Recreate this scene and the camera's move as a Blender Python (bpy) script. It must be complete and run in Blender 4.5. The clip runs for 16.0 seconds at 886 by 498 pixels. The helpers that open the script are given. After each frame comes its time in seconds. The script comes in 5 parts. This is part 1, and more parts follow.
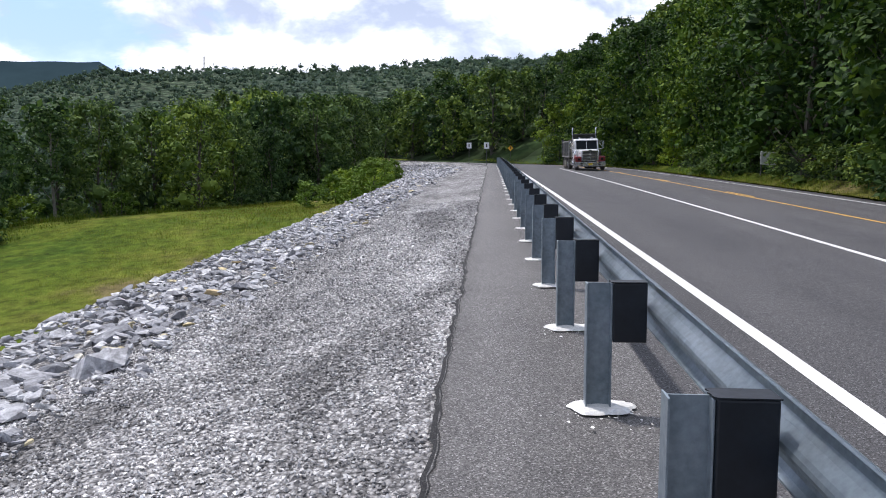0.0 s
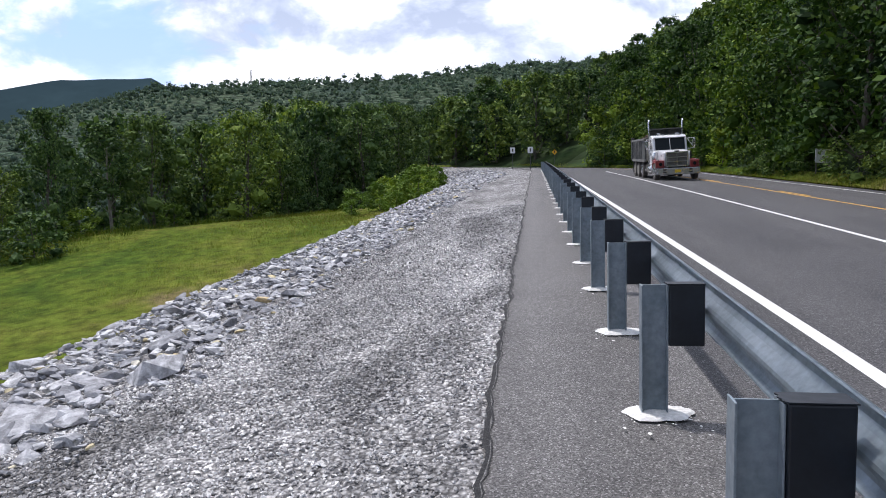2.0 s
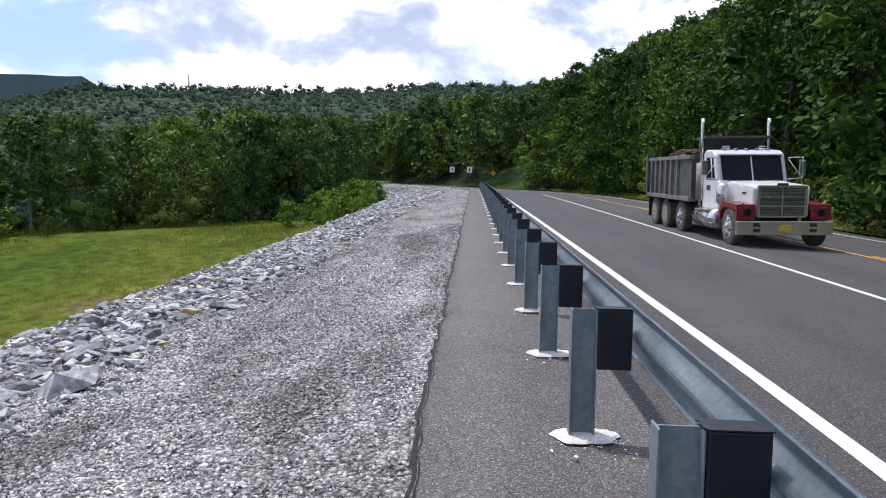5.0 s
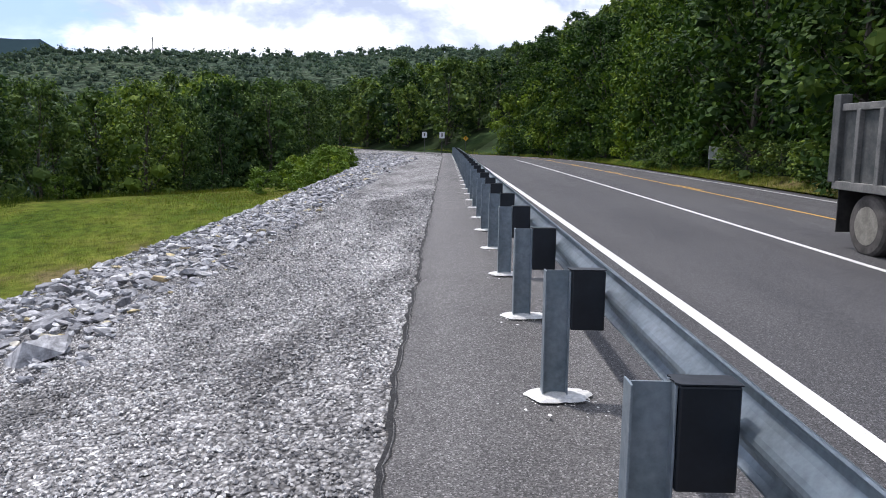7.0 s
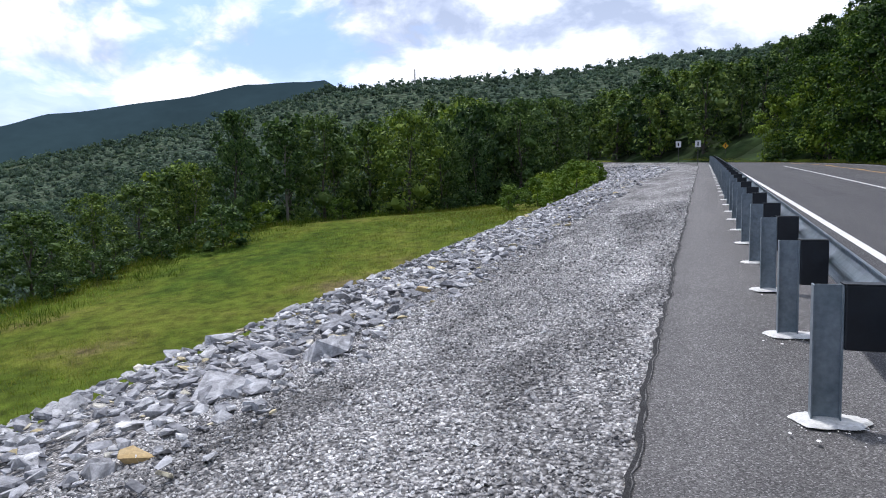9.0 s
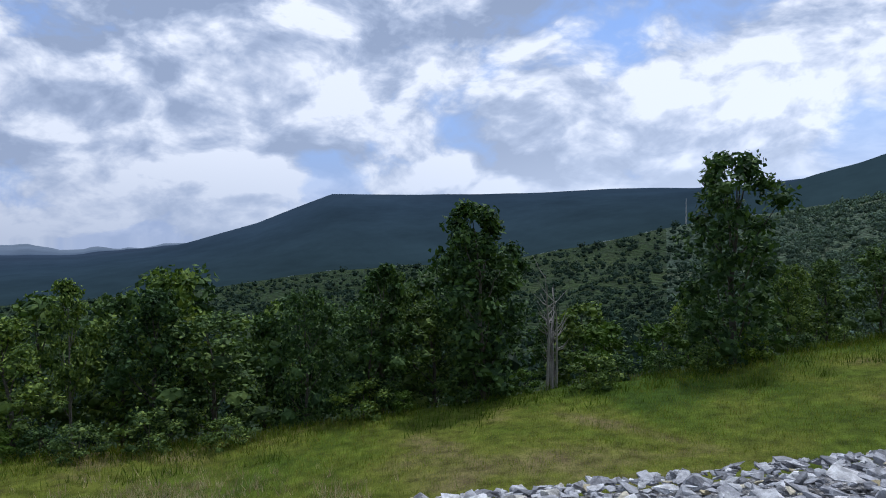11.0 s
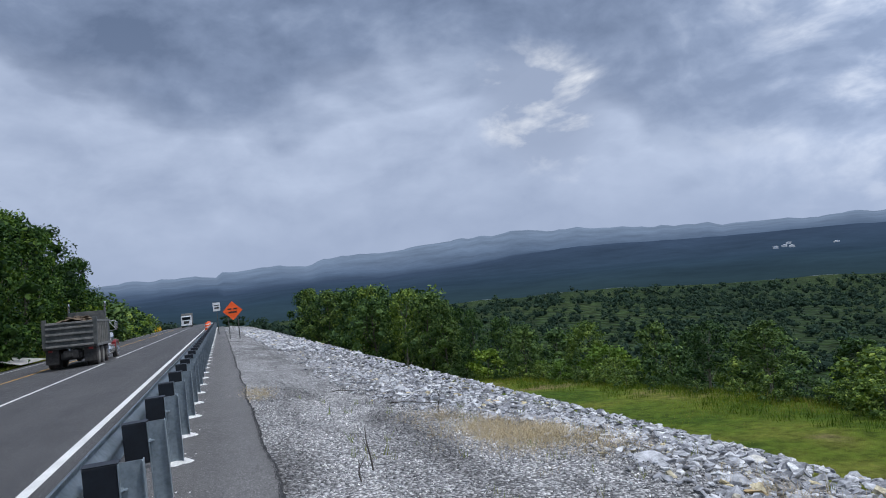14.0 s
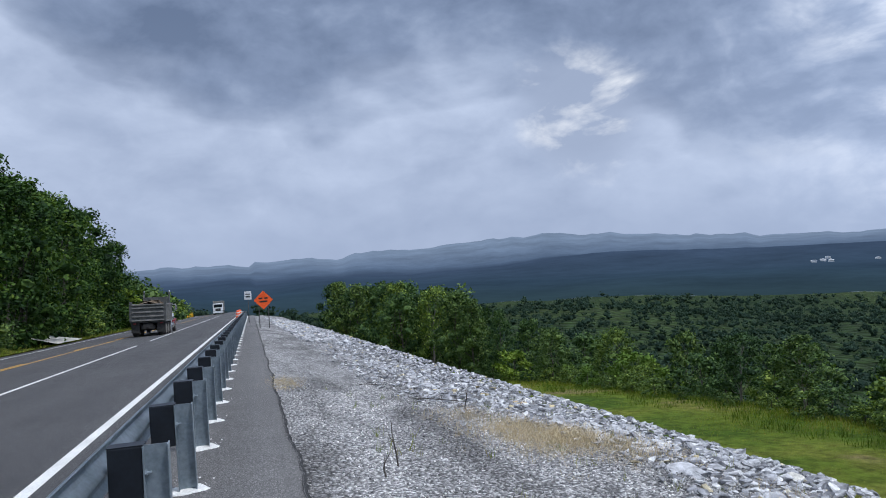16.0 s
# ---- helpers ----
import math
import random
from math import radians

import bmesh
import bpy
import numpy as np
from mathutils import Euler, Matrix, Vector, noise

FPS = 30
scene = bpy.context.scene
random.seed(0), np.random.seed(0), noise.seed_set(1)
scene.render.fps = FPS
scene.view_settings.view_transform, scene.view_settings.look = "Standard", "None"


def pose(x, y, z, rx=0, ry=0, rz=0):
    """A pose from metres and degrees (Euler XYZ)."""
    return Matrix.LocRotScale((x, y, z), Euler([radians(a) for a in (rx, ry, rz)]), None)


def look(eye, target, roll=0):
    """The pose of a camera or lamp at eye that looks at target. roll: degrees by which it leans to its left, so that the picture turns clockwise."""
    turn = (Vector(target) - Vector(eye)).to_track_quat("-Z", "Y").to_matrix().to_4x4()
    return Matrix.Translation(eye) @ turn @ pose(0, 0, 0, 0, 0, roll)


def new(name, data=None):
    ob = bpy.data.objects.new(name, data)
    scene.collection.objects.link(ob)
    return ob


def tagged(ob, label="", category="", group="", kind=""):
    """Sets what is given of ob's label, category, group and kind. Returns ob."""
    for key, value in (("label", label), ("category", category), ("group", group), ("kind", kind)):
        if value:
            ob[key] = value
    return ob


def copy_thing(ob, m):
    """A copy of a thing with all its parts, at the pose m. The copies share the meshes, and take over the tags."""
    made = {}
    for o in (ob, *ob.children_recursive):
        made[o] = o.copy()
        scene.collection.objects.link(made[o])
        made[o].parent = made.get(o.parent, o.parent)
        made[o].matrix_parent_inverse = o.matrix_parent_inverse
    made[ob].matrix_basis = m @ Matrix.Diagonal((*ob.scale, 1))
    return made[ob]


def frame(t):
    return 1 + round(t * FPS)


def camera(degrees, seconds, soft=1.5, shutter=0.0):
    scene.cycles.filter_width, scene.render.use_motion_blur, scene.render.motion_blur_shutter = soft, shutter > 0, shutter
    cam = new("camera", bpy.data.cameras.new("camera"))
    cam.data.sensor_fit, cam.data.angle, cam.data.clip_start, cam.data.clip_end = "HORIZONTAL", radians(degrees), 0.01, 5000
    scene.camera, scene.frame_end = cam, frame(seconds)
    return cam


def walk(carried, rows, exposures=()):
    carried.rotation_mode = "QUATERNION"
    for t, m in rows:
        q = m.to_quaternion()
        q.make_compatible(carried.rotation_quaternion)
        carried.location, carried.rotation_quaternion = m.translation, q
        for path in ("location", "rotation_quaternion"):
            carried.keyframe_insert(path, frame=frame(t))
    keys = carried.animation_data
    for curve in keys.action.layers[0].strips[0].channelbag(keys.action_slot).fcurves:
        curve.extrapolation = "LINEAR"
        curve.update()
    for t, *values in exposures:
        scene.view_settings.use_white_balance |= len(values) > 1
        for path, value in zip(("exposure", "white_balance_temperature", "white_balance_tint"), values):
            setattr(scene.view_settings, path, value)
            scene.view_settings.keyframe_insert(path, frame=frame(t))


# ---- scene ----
cam = camera(65.45, 16.0, soft=1.0)
PATH = [
    (0.0, -0.001, 0.009, 1.644, 84.44, -0.11, 3.95),
    (0.5, 0.008, 0.051, 1.632, 84.04, 0.04, 4.16),
    (1.0, -0.011, 0.083, 1.615, 83.42, 2.63, 6.95),
    (1.5, -0.039, 0.054, 1.625, 84.91, 0.03, 6.59),
    (2.0, -0.033, 0.047, 1.626, 84.97, 1.05, 7.56),
    (2.5, -0.031, 0.058, 1.624, 84.72, 0.51, 7.82),
    (3.0, -0.014, 0.105, 1.631, 85.58, 0.22, 6.58),
    (3.5, -0.017, 0.080, 1.643, 86.92, -0.55, 5.88),
    (4.0, -0.027, 0.074, 1.645, 87.49, -0.95, 4.61),
    (6.5, -0.023, 0.080, 1.610, 83.86, -1.46, 0.62),
    (7.0, -0.029, 0.090, 1.610, 83.63, -1.15, 0.21),
    (7.5, -0.031, 0.096, 1.608, 83.16, -0.87, 1.88),
    (8.0, -0.031, 0.096, 1.603, 82.57, -0.38, 3.81),
    (10.3, 0.039, -0.376, 1.620, 89.43, -0.65, 59.20),
    (10.5, 0.039, -0.376, 1.620, 88.74, -0.50, 65.92),
    (11.0, 0.039, -0.378, 1.620, 88.73, 0.72, 83.92),
    (11.5, 0.039, -0.380, 1.620, 88.52, 0.24, 100.80),
    (12.0, 0.040, -0.382, 1.620, 89.29, 1.73, 116.04),
    (12.5, 0.040, -0.384, 1.621, 89.70, 2.93, 128.77),
    (13.0, 0.040, -0.387, 1.622, 90.06, 4.47, 142.00),
    (13.5, 0.041, -0.389, 1.627, 91.43, 3.47, 154.64),
    (14.0, 0.041, -0.392, 1.641, 89.81, 5.59, 161.63),
    (14.5, 0.043, -0.410, 1.642, 88.73, 4.79, 167.15),
    (15.0, 0.041, -0.428, 1.638, 88.98, 4.05, 166.13),
    (15.5, 0.049, -0.470, 1.633, 89.92, 3.21, 165.10),
    (16.0, 0.045, -0.548, 1.604, 89.90, 3.16, 164.19),
]
walk(cam, [(t, pose(x, y, z, a, b, c)) for t, x, y, z, a, b, c in PATH],
     [(0, 0.23, 6280, 15), (4.2, 0.14, 6280, 15), (8.0, 0.22, 6280, 15), (10.3, -0.30, 5800, 12), (12.5, -0.56, 5750, 11), (14.0, -0.27, 5850, 10), (16.0, -0.19, 5820, 10)])

# ---- world, sun ----
world = bpy.data.worlds.new("sky")
scene.world = world
world.use_nodes = True
wn, wl = world.node_tree.nodes, world.node_tree.links
wn.clear()
SUN_AZ, SUN_EL = 50.0, 66.0     # degrees to the left of the road's way, and above the horizon


def wnode(kind, **sockets):
    n = wn.new(kind)
    for k, v in sockets.items():
        n.inputs[k.replace("_", " ")].default_value = v
    return n


def wmath(op, a, b=0.0, clamp=False):
    n = wn.new("ShaderNodeMath")
    n.operation, n.use_clamp = op, clamp
    for i, v in enumerate((a, b)):
        if isinstance(v, (int, float)):
            n.inputs[i].default_value = v
        else:
            wl.new(v, n.inputs[i])
    return n.outputs[0]


def wramp(fac, stops):
    n = wn.new("ShaderNodeValToRGB")
    e = n.color_ramp.elements
    while len(e) < len(stops):
        e.new(0.5)
    for el, (p, c) in zip(e, stops):
        el.position, el.color = p, (*c, 1)
    wl.new(fac, n.inputs[0])
    return n.outputs[0]


def wmix(fac, a, b):
    n = wn.new("ShaderNodeMix")
    n.data_type = "RGBA"
    for sock, v in ((n.inputs[0], fac), (n.inputs[6], a), (n.inputs[7], b)):
        if isinstance(v, (int, float)):
            sock.default_value = v
        elif isinstance(v, tuple):
            sock.default_value = (*v, 1)
        else:
            wl.new(v, sock)
    return n.outputs[2]


sky = wn.new("ShaderNodeTexSky")
sky.sky_type, sky.sun_disc = "NISHITA", False
sky.sun_elevation, sky.sun_rotation = radians(SUN_EL), radians(-SUN_AZ)
sky.air_density, sky.dust_density = 1.2, 2.0
coord = wn.new("ShaderNodeTexCoord")
sep = wn.new("ShaderNodeSeparateXYZ")
wl.new(coord.outputs["Generated"], sep.inputs[0])
dx, dy, dz = sep.outputs
up = wmath("MAXIMUM", dz, 0.0)
comb = wn.new("ShaderNodeCombineXYZ")
wl.new(dx, comb.inputs[0])
wl.new(dy, comb.inputs[1])
wl.new(wmath("MULTIPLY", up, 1.7), comb.inputs[2])


def wmap(shift):
    mp = wn.new("ShaderNodeMapping")
    mp.inputs["Location"].default_value = shift
    wl.new(comb.outputs[0], mp.inputs[0])
    return mp.outputs[0]


def wnoise(scale, detail, rough, dist=0.0, shift=(0, 0, 0)):
    n = wnode("ShaderNodeTexNoise", Scale=scale, Detail=detail, Roughness=rough, Distortion=dist)
    wl.new(wmap(shift), n.inputs["Vector"])
    return n.outputs["Fac"]


def wbillow(scale, detail, shift):
    """Cauliflower heaps, 1 in their middles."""
    wob = wnode("ShaderNodeTexNoise", Scale=scale * 0.9, Detail=3.0, Roughness=0.5)
    src = wmap(shift)
    wl.new(src, wob.inputs["Vector"])
    off = wn.new("ShaderNodeVectorMath")
    off.operation = "SCALE"
    off.inputs["Scale"].default_value = 0.16
    wl.new(wob.outputs["Color"], off.inputs[0])
    add = wn.new("ShaderNodeVectorMath")
    wl.new(src, add.inputs[0])
    wl.new(off.outputs[0], add.inputs[1])
    n = wn.new("ShaderNodeTexVoronoi")
    n.feature, n.normalize = "SMOOTH_F1", True
    for k, v in (("Scale", scale), ("Detail", detail), ("Roughness", 0.52), ("Lacunarity", 2.2), ("Smoothness", 0.35)):
        n.inputs[k].default_value = v
    wl.new(add.outputs[0], n.inputs["Vector"])
    return wmath("SUBTRACT", 1.0, n.outputs["Distance"])


# the storm bank lies over the valley behind, the bright side ahead and to the left
storm = wmath("ADD", wmath("MULTIPLY", dx, 0.09), wmath("MULTIPLY", dy, -0.996))
storm = wmath("MULTIPLY", wmath("SUBTRACT", storm, 0.45), 3.2, True)
big = wnoise(1.7, 4, 0.5, 0.2, (2.3, 0.4, 0.0))
soft_n = wnoise(3.0, 8, 0.55, 0.2, (0.7, 1.9, 0.3))
heap = wbillow(5.2, 5.0, (0.7, 1.9, 0.3))
heap_up = wbillow(5.2, 5.0, (0.70 - 0.012, 1.9 + 0.012, 0.3 + 0.06))
cover = wmath("ADD", wmath("MULTIPLY", big, 0.60), wmath("ADD", wmath("MULTIPLY", heap, 0.60), wmath("MULTIPLY", soft_n, 0.40)))
cover = wmath("ADD", cover, wmath("MULTIPLY", storm, 0.22))
mask = wramp(cover, [(0.80, (0, 0, 0)), (0.88, (1, 1, 1))])
# heaps are lit where the cloud thins towards the light, and grey below; the storm bank is smooth and dark
lit = wmath("MULTIPLY", wmath("SUBTRACT", heap, heap_up), wmath("SUBTRACT", 5.2, wmath("MULTIPLY", storm, 3.2)))
body = wmath("ADD", wmath("ADD", lit, 0.50), wmath("MULTIPLY", wmath("SUBTRACT", big, 0.5), -1.3))
body = wmath("ADD", body, wmath("MULTIPLY", wmath("SUBTRACT", soft_n, 0.5), 1.1))
body = wmath("SUBTRACT", body, wmath("MULTIPLY", wmath("SUBTRACT", storm, 0.0), 0.24))
fair = wramp(body, [(0.02, (0.42, 0.50, 0.66)), (0.30, (0.58, 0.66, 0.82)), (0.55, (0.86, 0.91, 1.02)), (0.80, (1.22, 1.23, 1.26))])
layer = wn.new("ShaderNodeCombineXYZ")
wl.new(dx, layer.inputs[0])
wl.new(dy, layer.inputs[1])
wl.new(wmath("MULTIPLY", up, 2.0), layer.inputs[2])
sheet = wnode("ShaderNodeTexNoise", Scale=2.3, Detail=8.0, Roughness=0.44, Distortion=0.25)
wl.new(layer.outputs[0], sheet.inputs["Vector"])
curl = wmath("SUBTRACT", heap, heap_up)
rim = wmath("ADD", up, wmath("MULTIPLY", wmath("SUBTRACT", sheet.outputs["Fac"], 0.5), 1.15))
rim = wmath("SUBTRACT", rim, wmath("MULTIPLY", wmath("MAXIMUM", wmath("ADD", dx, 0.1), 0.0), 0.75))
rim = wmath("ADD", rim, wmath("MULTIPLY", wmath("SUBTRACT", heap, 0.5), 0.10))
bank_mask = wramp(rim, [(0.13, (0, 0, 0)), (0.19, (0.65, 0.65, 0.65)), (0.27, (1, 1, 1))])
under = wramp(wmath("ADD", soft_n, wmath("MULTIPLY", curl, 0.9)), [(0.30, (0.17, 0.215, 0.31)), (0.50, (0.27, 0.325, 0.44)), (0.72, (0.44, 0.50, 0.62))])
veil = wramp(wmath("ADD", soft_n, wmath("MULTIPLY", curl, 1.2)), [(0.25, (0.44, 0.495, 0.615)), (0.75, (0.70, 0.755, 0.87))])
grim = wmix(bank_mask, veil, under)
# one sunlit heap stands before the storm bank
gap = wn.new("ShaderNodeVectorMath")
gap.operation = "DISTANCE"
gap.inputs[1].default_value = (-0.455, -0.872, 0.178)
wl.new(coord.outputs["Generated"], gap.inputs[0])
glow = wmath("SUBTRACT", wmath("ADD", heap, wmath("MULTIPLY", soft_n, 0.8)), wmath("MULTIPLY", gap.outputs["Value"], 9.0))
glow = wramp(glow, [(0.22, (0, 0, 0)), (0.62, (1, 1, 1))])
cloud = wmix(wmath("MULTIPLY", glow, 0.9), wmix(storm, fair, grim), wramp(body, [(0.15, (0.42, 0.47, 0.58)), (0.45, (1.1, 1.06, 1.0))]))
clear = wmix(0.6, sky.outputs[0], (2.4, 4.2, 8.6))
haze = wramp(up, [(0.0, (1, 1, 1)), (0.12, (0.35, 0.35, 0.35)), (0.32, (0, 0, 0))])
haze_col = wramp(wmath("ADD", wmath("MULTIPLY", dy, 0.5), 0.5), [(0.0, (0.40, 0.455, 0.58)), (0.25, (0.46, 0.52, 0.65)), (0.50, (0.66, 0.74, 0.88)), (0.78, (1.15, 1.24, 1.38))])
bg_sky = wnode("ShaderNodeBackground", Strength=0.15)
wl.new(clear, bg_sky.inputs[0])
bg_cloud = wnode("ShaderNodeBackground", Strength=1.05)
wl.new(wmix(wmath("MULTIPLY", haze, 0.75), cloud, haze_col), bg_cloud.inputs[0])
mixs = wn.new("ShaderNodeMixShader")
wl.new(wmath("MAXIMUM", mask, wmath("MULTIPLY", haze, 0.8)), mixs.inputs[0])
wl.new(bg_sky.outputs[0], mixs.inputs[1])
wl.new(bg_cloud.outputs[0], mixs.inputs[2])
wout = wn.new("ShaderNodeOutputWorld")
wl.new(mixs.outputs[0], wout.inputs[0])

sun = new("sun", bpy.data.lights.new("sun", "SUN"))
sun.data.energy, sun.data.angle, sun.data.color = 3.0, radians(3.0), (1.0, 0.95, 0.88)
sx, sy = -math.sin(radians(SUN_AZ)), math.cos(radians(SUN_AZ))
sun.matrix_world = look((60 * sx, 60 * sy, 60 * math.tan(radians(SUN_EL))), (0, 0, 0))

# ---- materials ----
def material(name, build):
    m = bpy.data.materials.new(name)
    m.use_nodes = True
    nt = m.node_tree
    bsdf = nt.nodes["Principled BSDF"]
    build(nt, bsdf)
    return m


def nd(nt, kind, **sockets):
    n = nt.nodes.new(kind)
    for k, v in sockets.items():
        n.inputs[k.replace("_", " ")].default_value = v
    return n


def position(nt):
    return nt.nodes.new("ShaderNodeNewGeometry").outputs["Position"]


def noise_of(nt, scale, detail=4.0, rough=0.55, vec=None, dist=0.0):
    n = nd(nt, "ShaderNodeTexNoise", Scale=scale, Detail=detail, Roughness=rough, Distortion=dist)
    nt.links.new(vec or position(nt), n.inputs["Vector"])
    return n.outputs["Fac"]


def ramp(nt, fac, stops):
    n = nt.nodes.new("ShaderNodeValToRGB")
    e = n.color_ramp.elements
    while len(e) < len(stops):
        e.new(0.5)
    for el, (p, c) in zip(e, stops):
        el.position, el.color = p, (*(c if isinstance(c, tuple) else (c, c, c)), 1)
    nt.links.new(fac, n.inputs[0])
    return n.outputs[0]


def mix(nt, fac, a, b, how="MIX"):
    n = nt.nodes.new("ShaderNodeMix")
    n.data_type, n.blend_type = "RGBA", how
    for sock, v in ((n.inputs[0], fac), (n.inputs[6], a), (n.inputs[7], b)):
        if isinstance(v, (int, float)):
            sock.default_value = v
        elif isinstance(v, tuple):
            sock.default_value = (*v, 1)
        else:
            nt.links.new(v, sock)
    return n.outputs[2]


def bump(nt, bsdf, height, strength, distance):
    b = nd(nt, "ShaderNodeBump", Strength=strength, Distance=distance)
    nt.links.new(height, b.inputs["Height"])
    nt.links.new(b.outputs[0], bsdf.inputs["Normal"])


def worn(name, dark, light, rough=0.7, metal=0.0, scale=6.0, fine=60.0, relief=0.3, depth=0.004):
    """Two scales of stain and grain between two base colours."""
    def build(nt, bsdf):
        big, small = noise_of(nt, scale, 5, 0.6), noise_of(nt, fine, 3, 0.6)
        c = mix(nt, ramp(nt, big, [(0.3, 0.0), (0.7, 1.0)]), dark, light)
        g = ramp(nt, small, [(0.2, 0.72), (0.8, 1.2)])
        nt.links.new(mix(nt, 1.0, c, g, "MULTIPLY"), bsdf.inputs["Base Color"])
        r = ramp(nt, big, [(0.2, min(1.0, rough + 0.1)), (0.8, max(0.02, rough - 0.1))])
        nt.links.new(r, bsdf.inputs["Roughness"])
        bsdf.inputs["Metallic"].default_value = metal
        bump(nt, bsdf, small, relief, depth)
    return material(name, build)


def asphalt_build(nt, bsdf, lo, hi, stone):
    pos = position(nt)
    streak = nd(nt, "ShaderNodeMapping", Scale=(1.0, 0.06, 1.0))
    nt.links.new(pos, streak.inputs[0])
    tracks = noise_of(nt, 1.1, 4, 0.55, streak.outputs[0])
    blot = noise_of(nt, 0.7, 5, 0.6, pos)
    grit = noise_of(nt, 95.0, 2, 0.7, pos)
    v = nd(nt, "ShaderNodeTexVoronoi", Scale=48.0)
    nt.links.new(pos, v.inputs["Vector"])
    c = mix(nt, ramp(nt, tracks, [(0.35, 0.0), (0.65, 1.0)]), lo, hi)
    c = mix(nt, ramp(nt, blot, [(0.25, 0.0), (0.75, 0.45)]), c, tuple(a * 1.35 for a in hi))
    cell = nd(nt, "ShaderNodeTexVoronoi", Scale=120.0)
    nt.links.new(pos, cell.inputs["Vector"])
    one = nt.nodes.new("ShaderNodeSeparateColor")
    nt.links.new(cell.outputs["Color"], one.inputs[0])
    c = mix(nt, 1.0, c, ramp(nt, one.outputs[0], [(0.0, 0.45), (0.5, 0.95), (0.9, 1.5), (0.97, 2.6)]), "MULTIPLY")
    c = mix(nt, 1.0, c, ramp(nt, grit, [(0.3, 0.75), (0.7, 1.25)]), "MULTIPLY")
    c = mix(nt, ramp(nt, v.outputs["Distance"], [(0.05, stone), (0.12, 0.0)]), c, (0.30, 0.29, 0.28))
    nt.links.new(c, bsdf.inputs["Base Color"])
    bsdf.inputs["Roughness"].default_value = 0.86
    bsdf.inputs["Specular IOR Level"].default_value = 0.3
    bump(nt, bsdf, grit, 0.8, 0.008)


ASPHALT = material("asphalt", lambda nt, b: asphalt_build(nt, b, (0.050, 0.050, 0.053), (0.075, 0.074, 0.076), 0.10))
SHOULDER = material("shoulder asphalt", lambda nt, b: asphalt_build(nt, b, (0.085, 0.083, 0.083), (0.125, 0.122, 0.12), 0.35))

ASPHALT_EDGE = material("fresh asphalt edge", lambda nt, b: asphalt_build(nt, b, (0.012, 0.012, 0.013), (0.030, 0.030, 0.031), 0.05))


def gravel_build(nt, bsdf):
    pos = position(nt)
    v = nd(nt, "ShaderNodeTexVoronoi", Scale=26.0)
    nt.links.new(pos, v.inputs["Vector"])
    v2 = nd(nt, "ShaderNodeTexVoronoi", Scale=55.0)
    nt.links.new(pos, v2.inputs["Vector"])
    drift = nd(nt, "ShaderNodeMapping", Scale=(0.55, 0.18, 0.5))
    nt.links.new(pos, drift.inputs[0])
    bands = noise_of(nt, 1.6, 5, 0.6, drift.outputs[0], 0.6)
    one = nt.nodes.new("ShaderNodeSeparateColor")
    nt.links.new(v.outputs["Color"], one.inputs[0])
    c = ramp(nt, one.outputs[0], [(0.0, (0.19, 0.187, 0.19)), (0.45, (0.37, 0.364, 0.362)), (0.85, (0.54, 0.53, 0.525)), (1.0, (0.70, 0.69, 0.675))])
    # Both cell sizes darken away from their middles: gap shade painted between stones.
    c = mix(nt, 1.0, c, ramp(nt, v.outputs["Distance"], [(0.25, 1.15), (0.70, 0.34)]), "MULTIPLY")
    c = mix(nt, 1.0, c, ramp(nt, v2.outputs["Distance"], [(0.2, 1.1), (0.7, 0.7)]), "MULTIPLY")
    c = mix(nt, 1.0, c, ramp(nt, bands, [(0.36, 0.62), (0.5, 1.0), (0.64, 1.3)]), "MULTIPLY")
    nt.links.new(c, bsdf.inputs["Base Color"])
    bsdf.inputs["Roughness"].default_value = 0.95
    bsdf.inputs["Specular IOR Level"].default_value = 0.2
    inv = ramp(nt, v.outputs["Distance"], [(0.0, 1.0), (0.8, 0.0)])
    bump(nt, bsdf, inv, 0.9, 0.03)


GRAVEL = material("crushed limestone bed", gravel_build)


def stone_build(nt, bsdf, per_object):
    pos = position(nt)
    if per_object:
        rnd = nt.nodes.new("ShaderNodeObjectInfo").outputs["Random"]
    else:
        rnd = nt.nodes.new("ShaderNodeNewGeometry").outputs["Random Per Island"]
    base = ramp(nt, rnd, [(0.0, (0.20, 0.205, 0.22)), (0.35, (0.35, 0.355, 0.375)), (0.75, (0.50, 0.505, 0.52)), (0.955, (0.64, 0.64, 0.64)), (0.98, (0.55, 0.50, 0.36)), (1.0, (0.50, 0.42, 0.24))])
    vein = noise_of(nt, 9.0, 6, 0.65, pos, 0.5)
    grain = noise_of(nt, 70.0, 3, 0.6, pos)
    c = mix(nt, 1.0, base, ramp(nt, vein, [(0.36, 0.5), (0.64, 1.3)]), "MULTIPLY")
    c = mix(nt, 1.0, c, ramp(nt, grain, [(0.25, 0.8), (0.75, 1.15)]), "MULTIPLY")
    nt.links.new(c, bsdf.inputs["Base Color"])
    bsdf.inputs["Roughness"].default_value = 0.9
    bsdf.inputs["Specular IOR Level"].default_value = 0.25
    bump(nt, bsdf, vein, 0.6, 0.03)


ROCK = material("quarried limestone", lambda nt, b: stone_build(nt, b, True))
RUBBLE = material("limestone rubble", lambda nt, b: stone_build(nt, b, False))


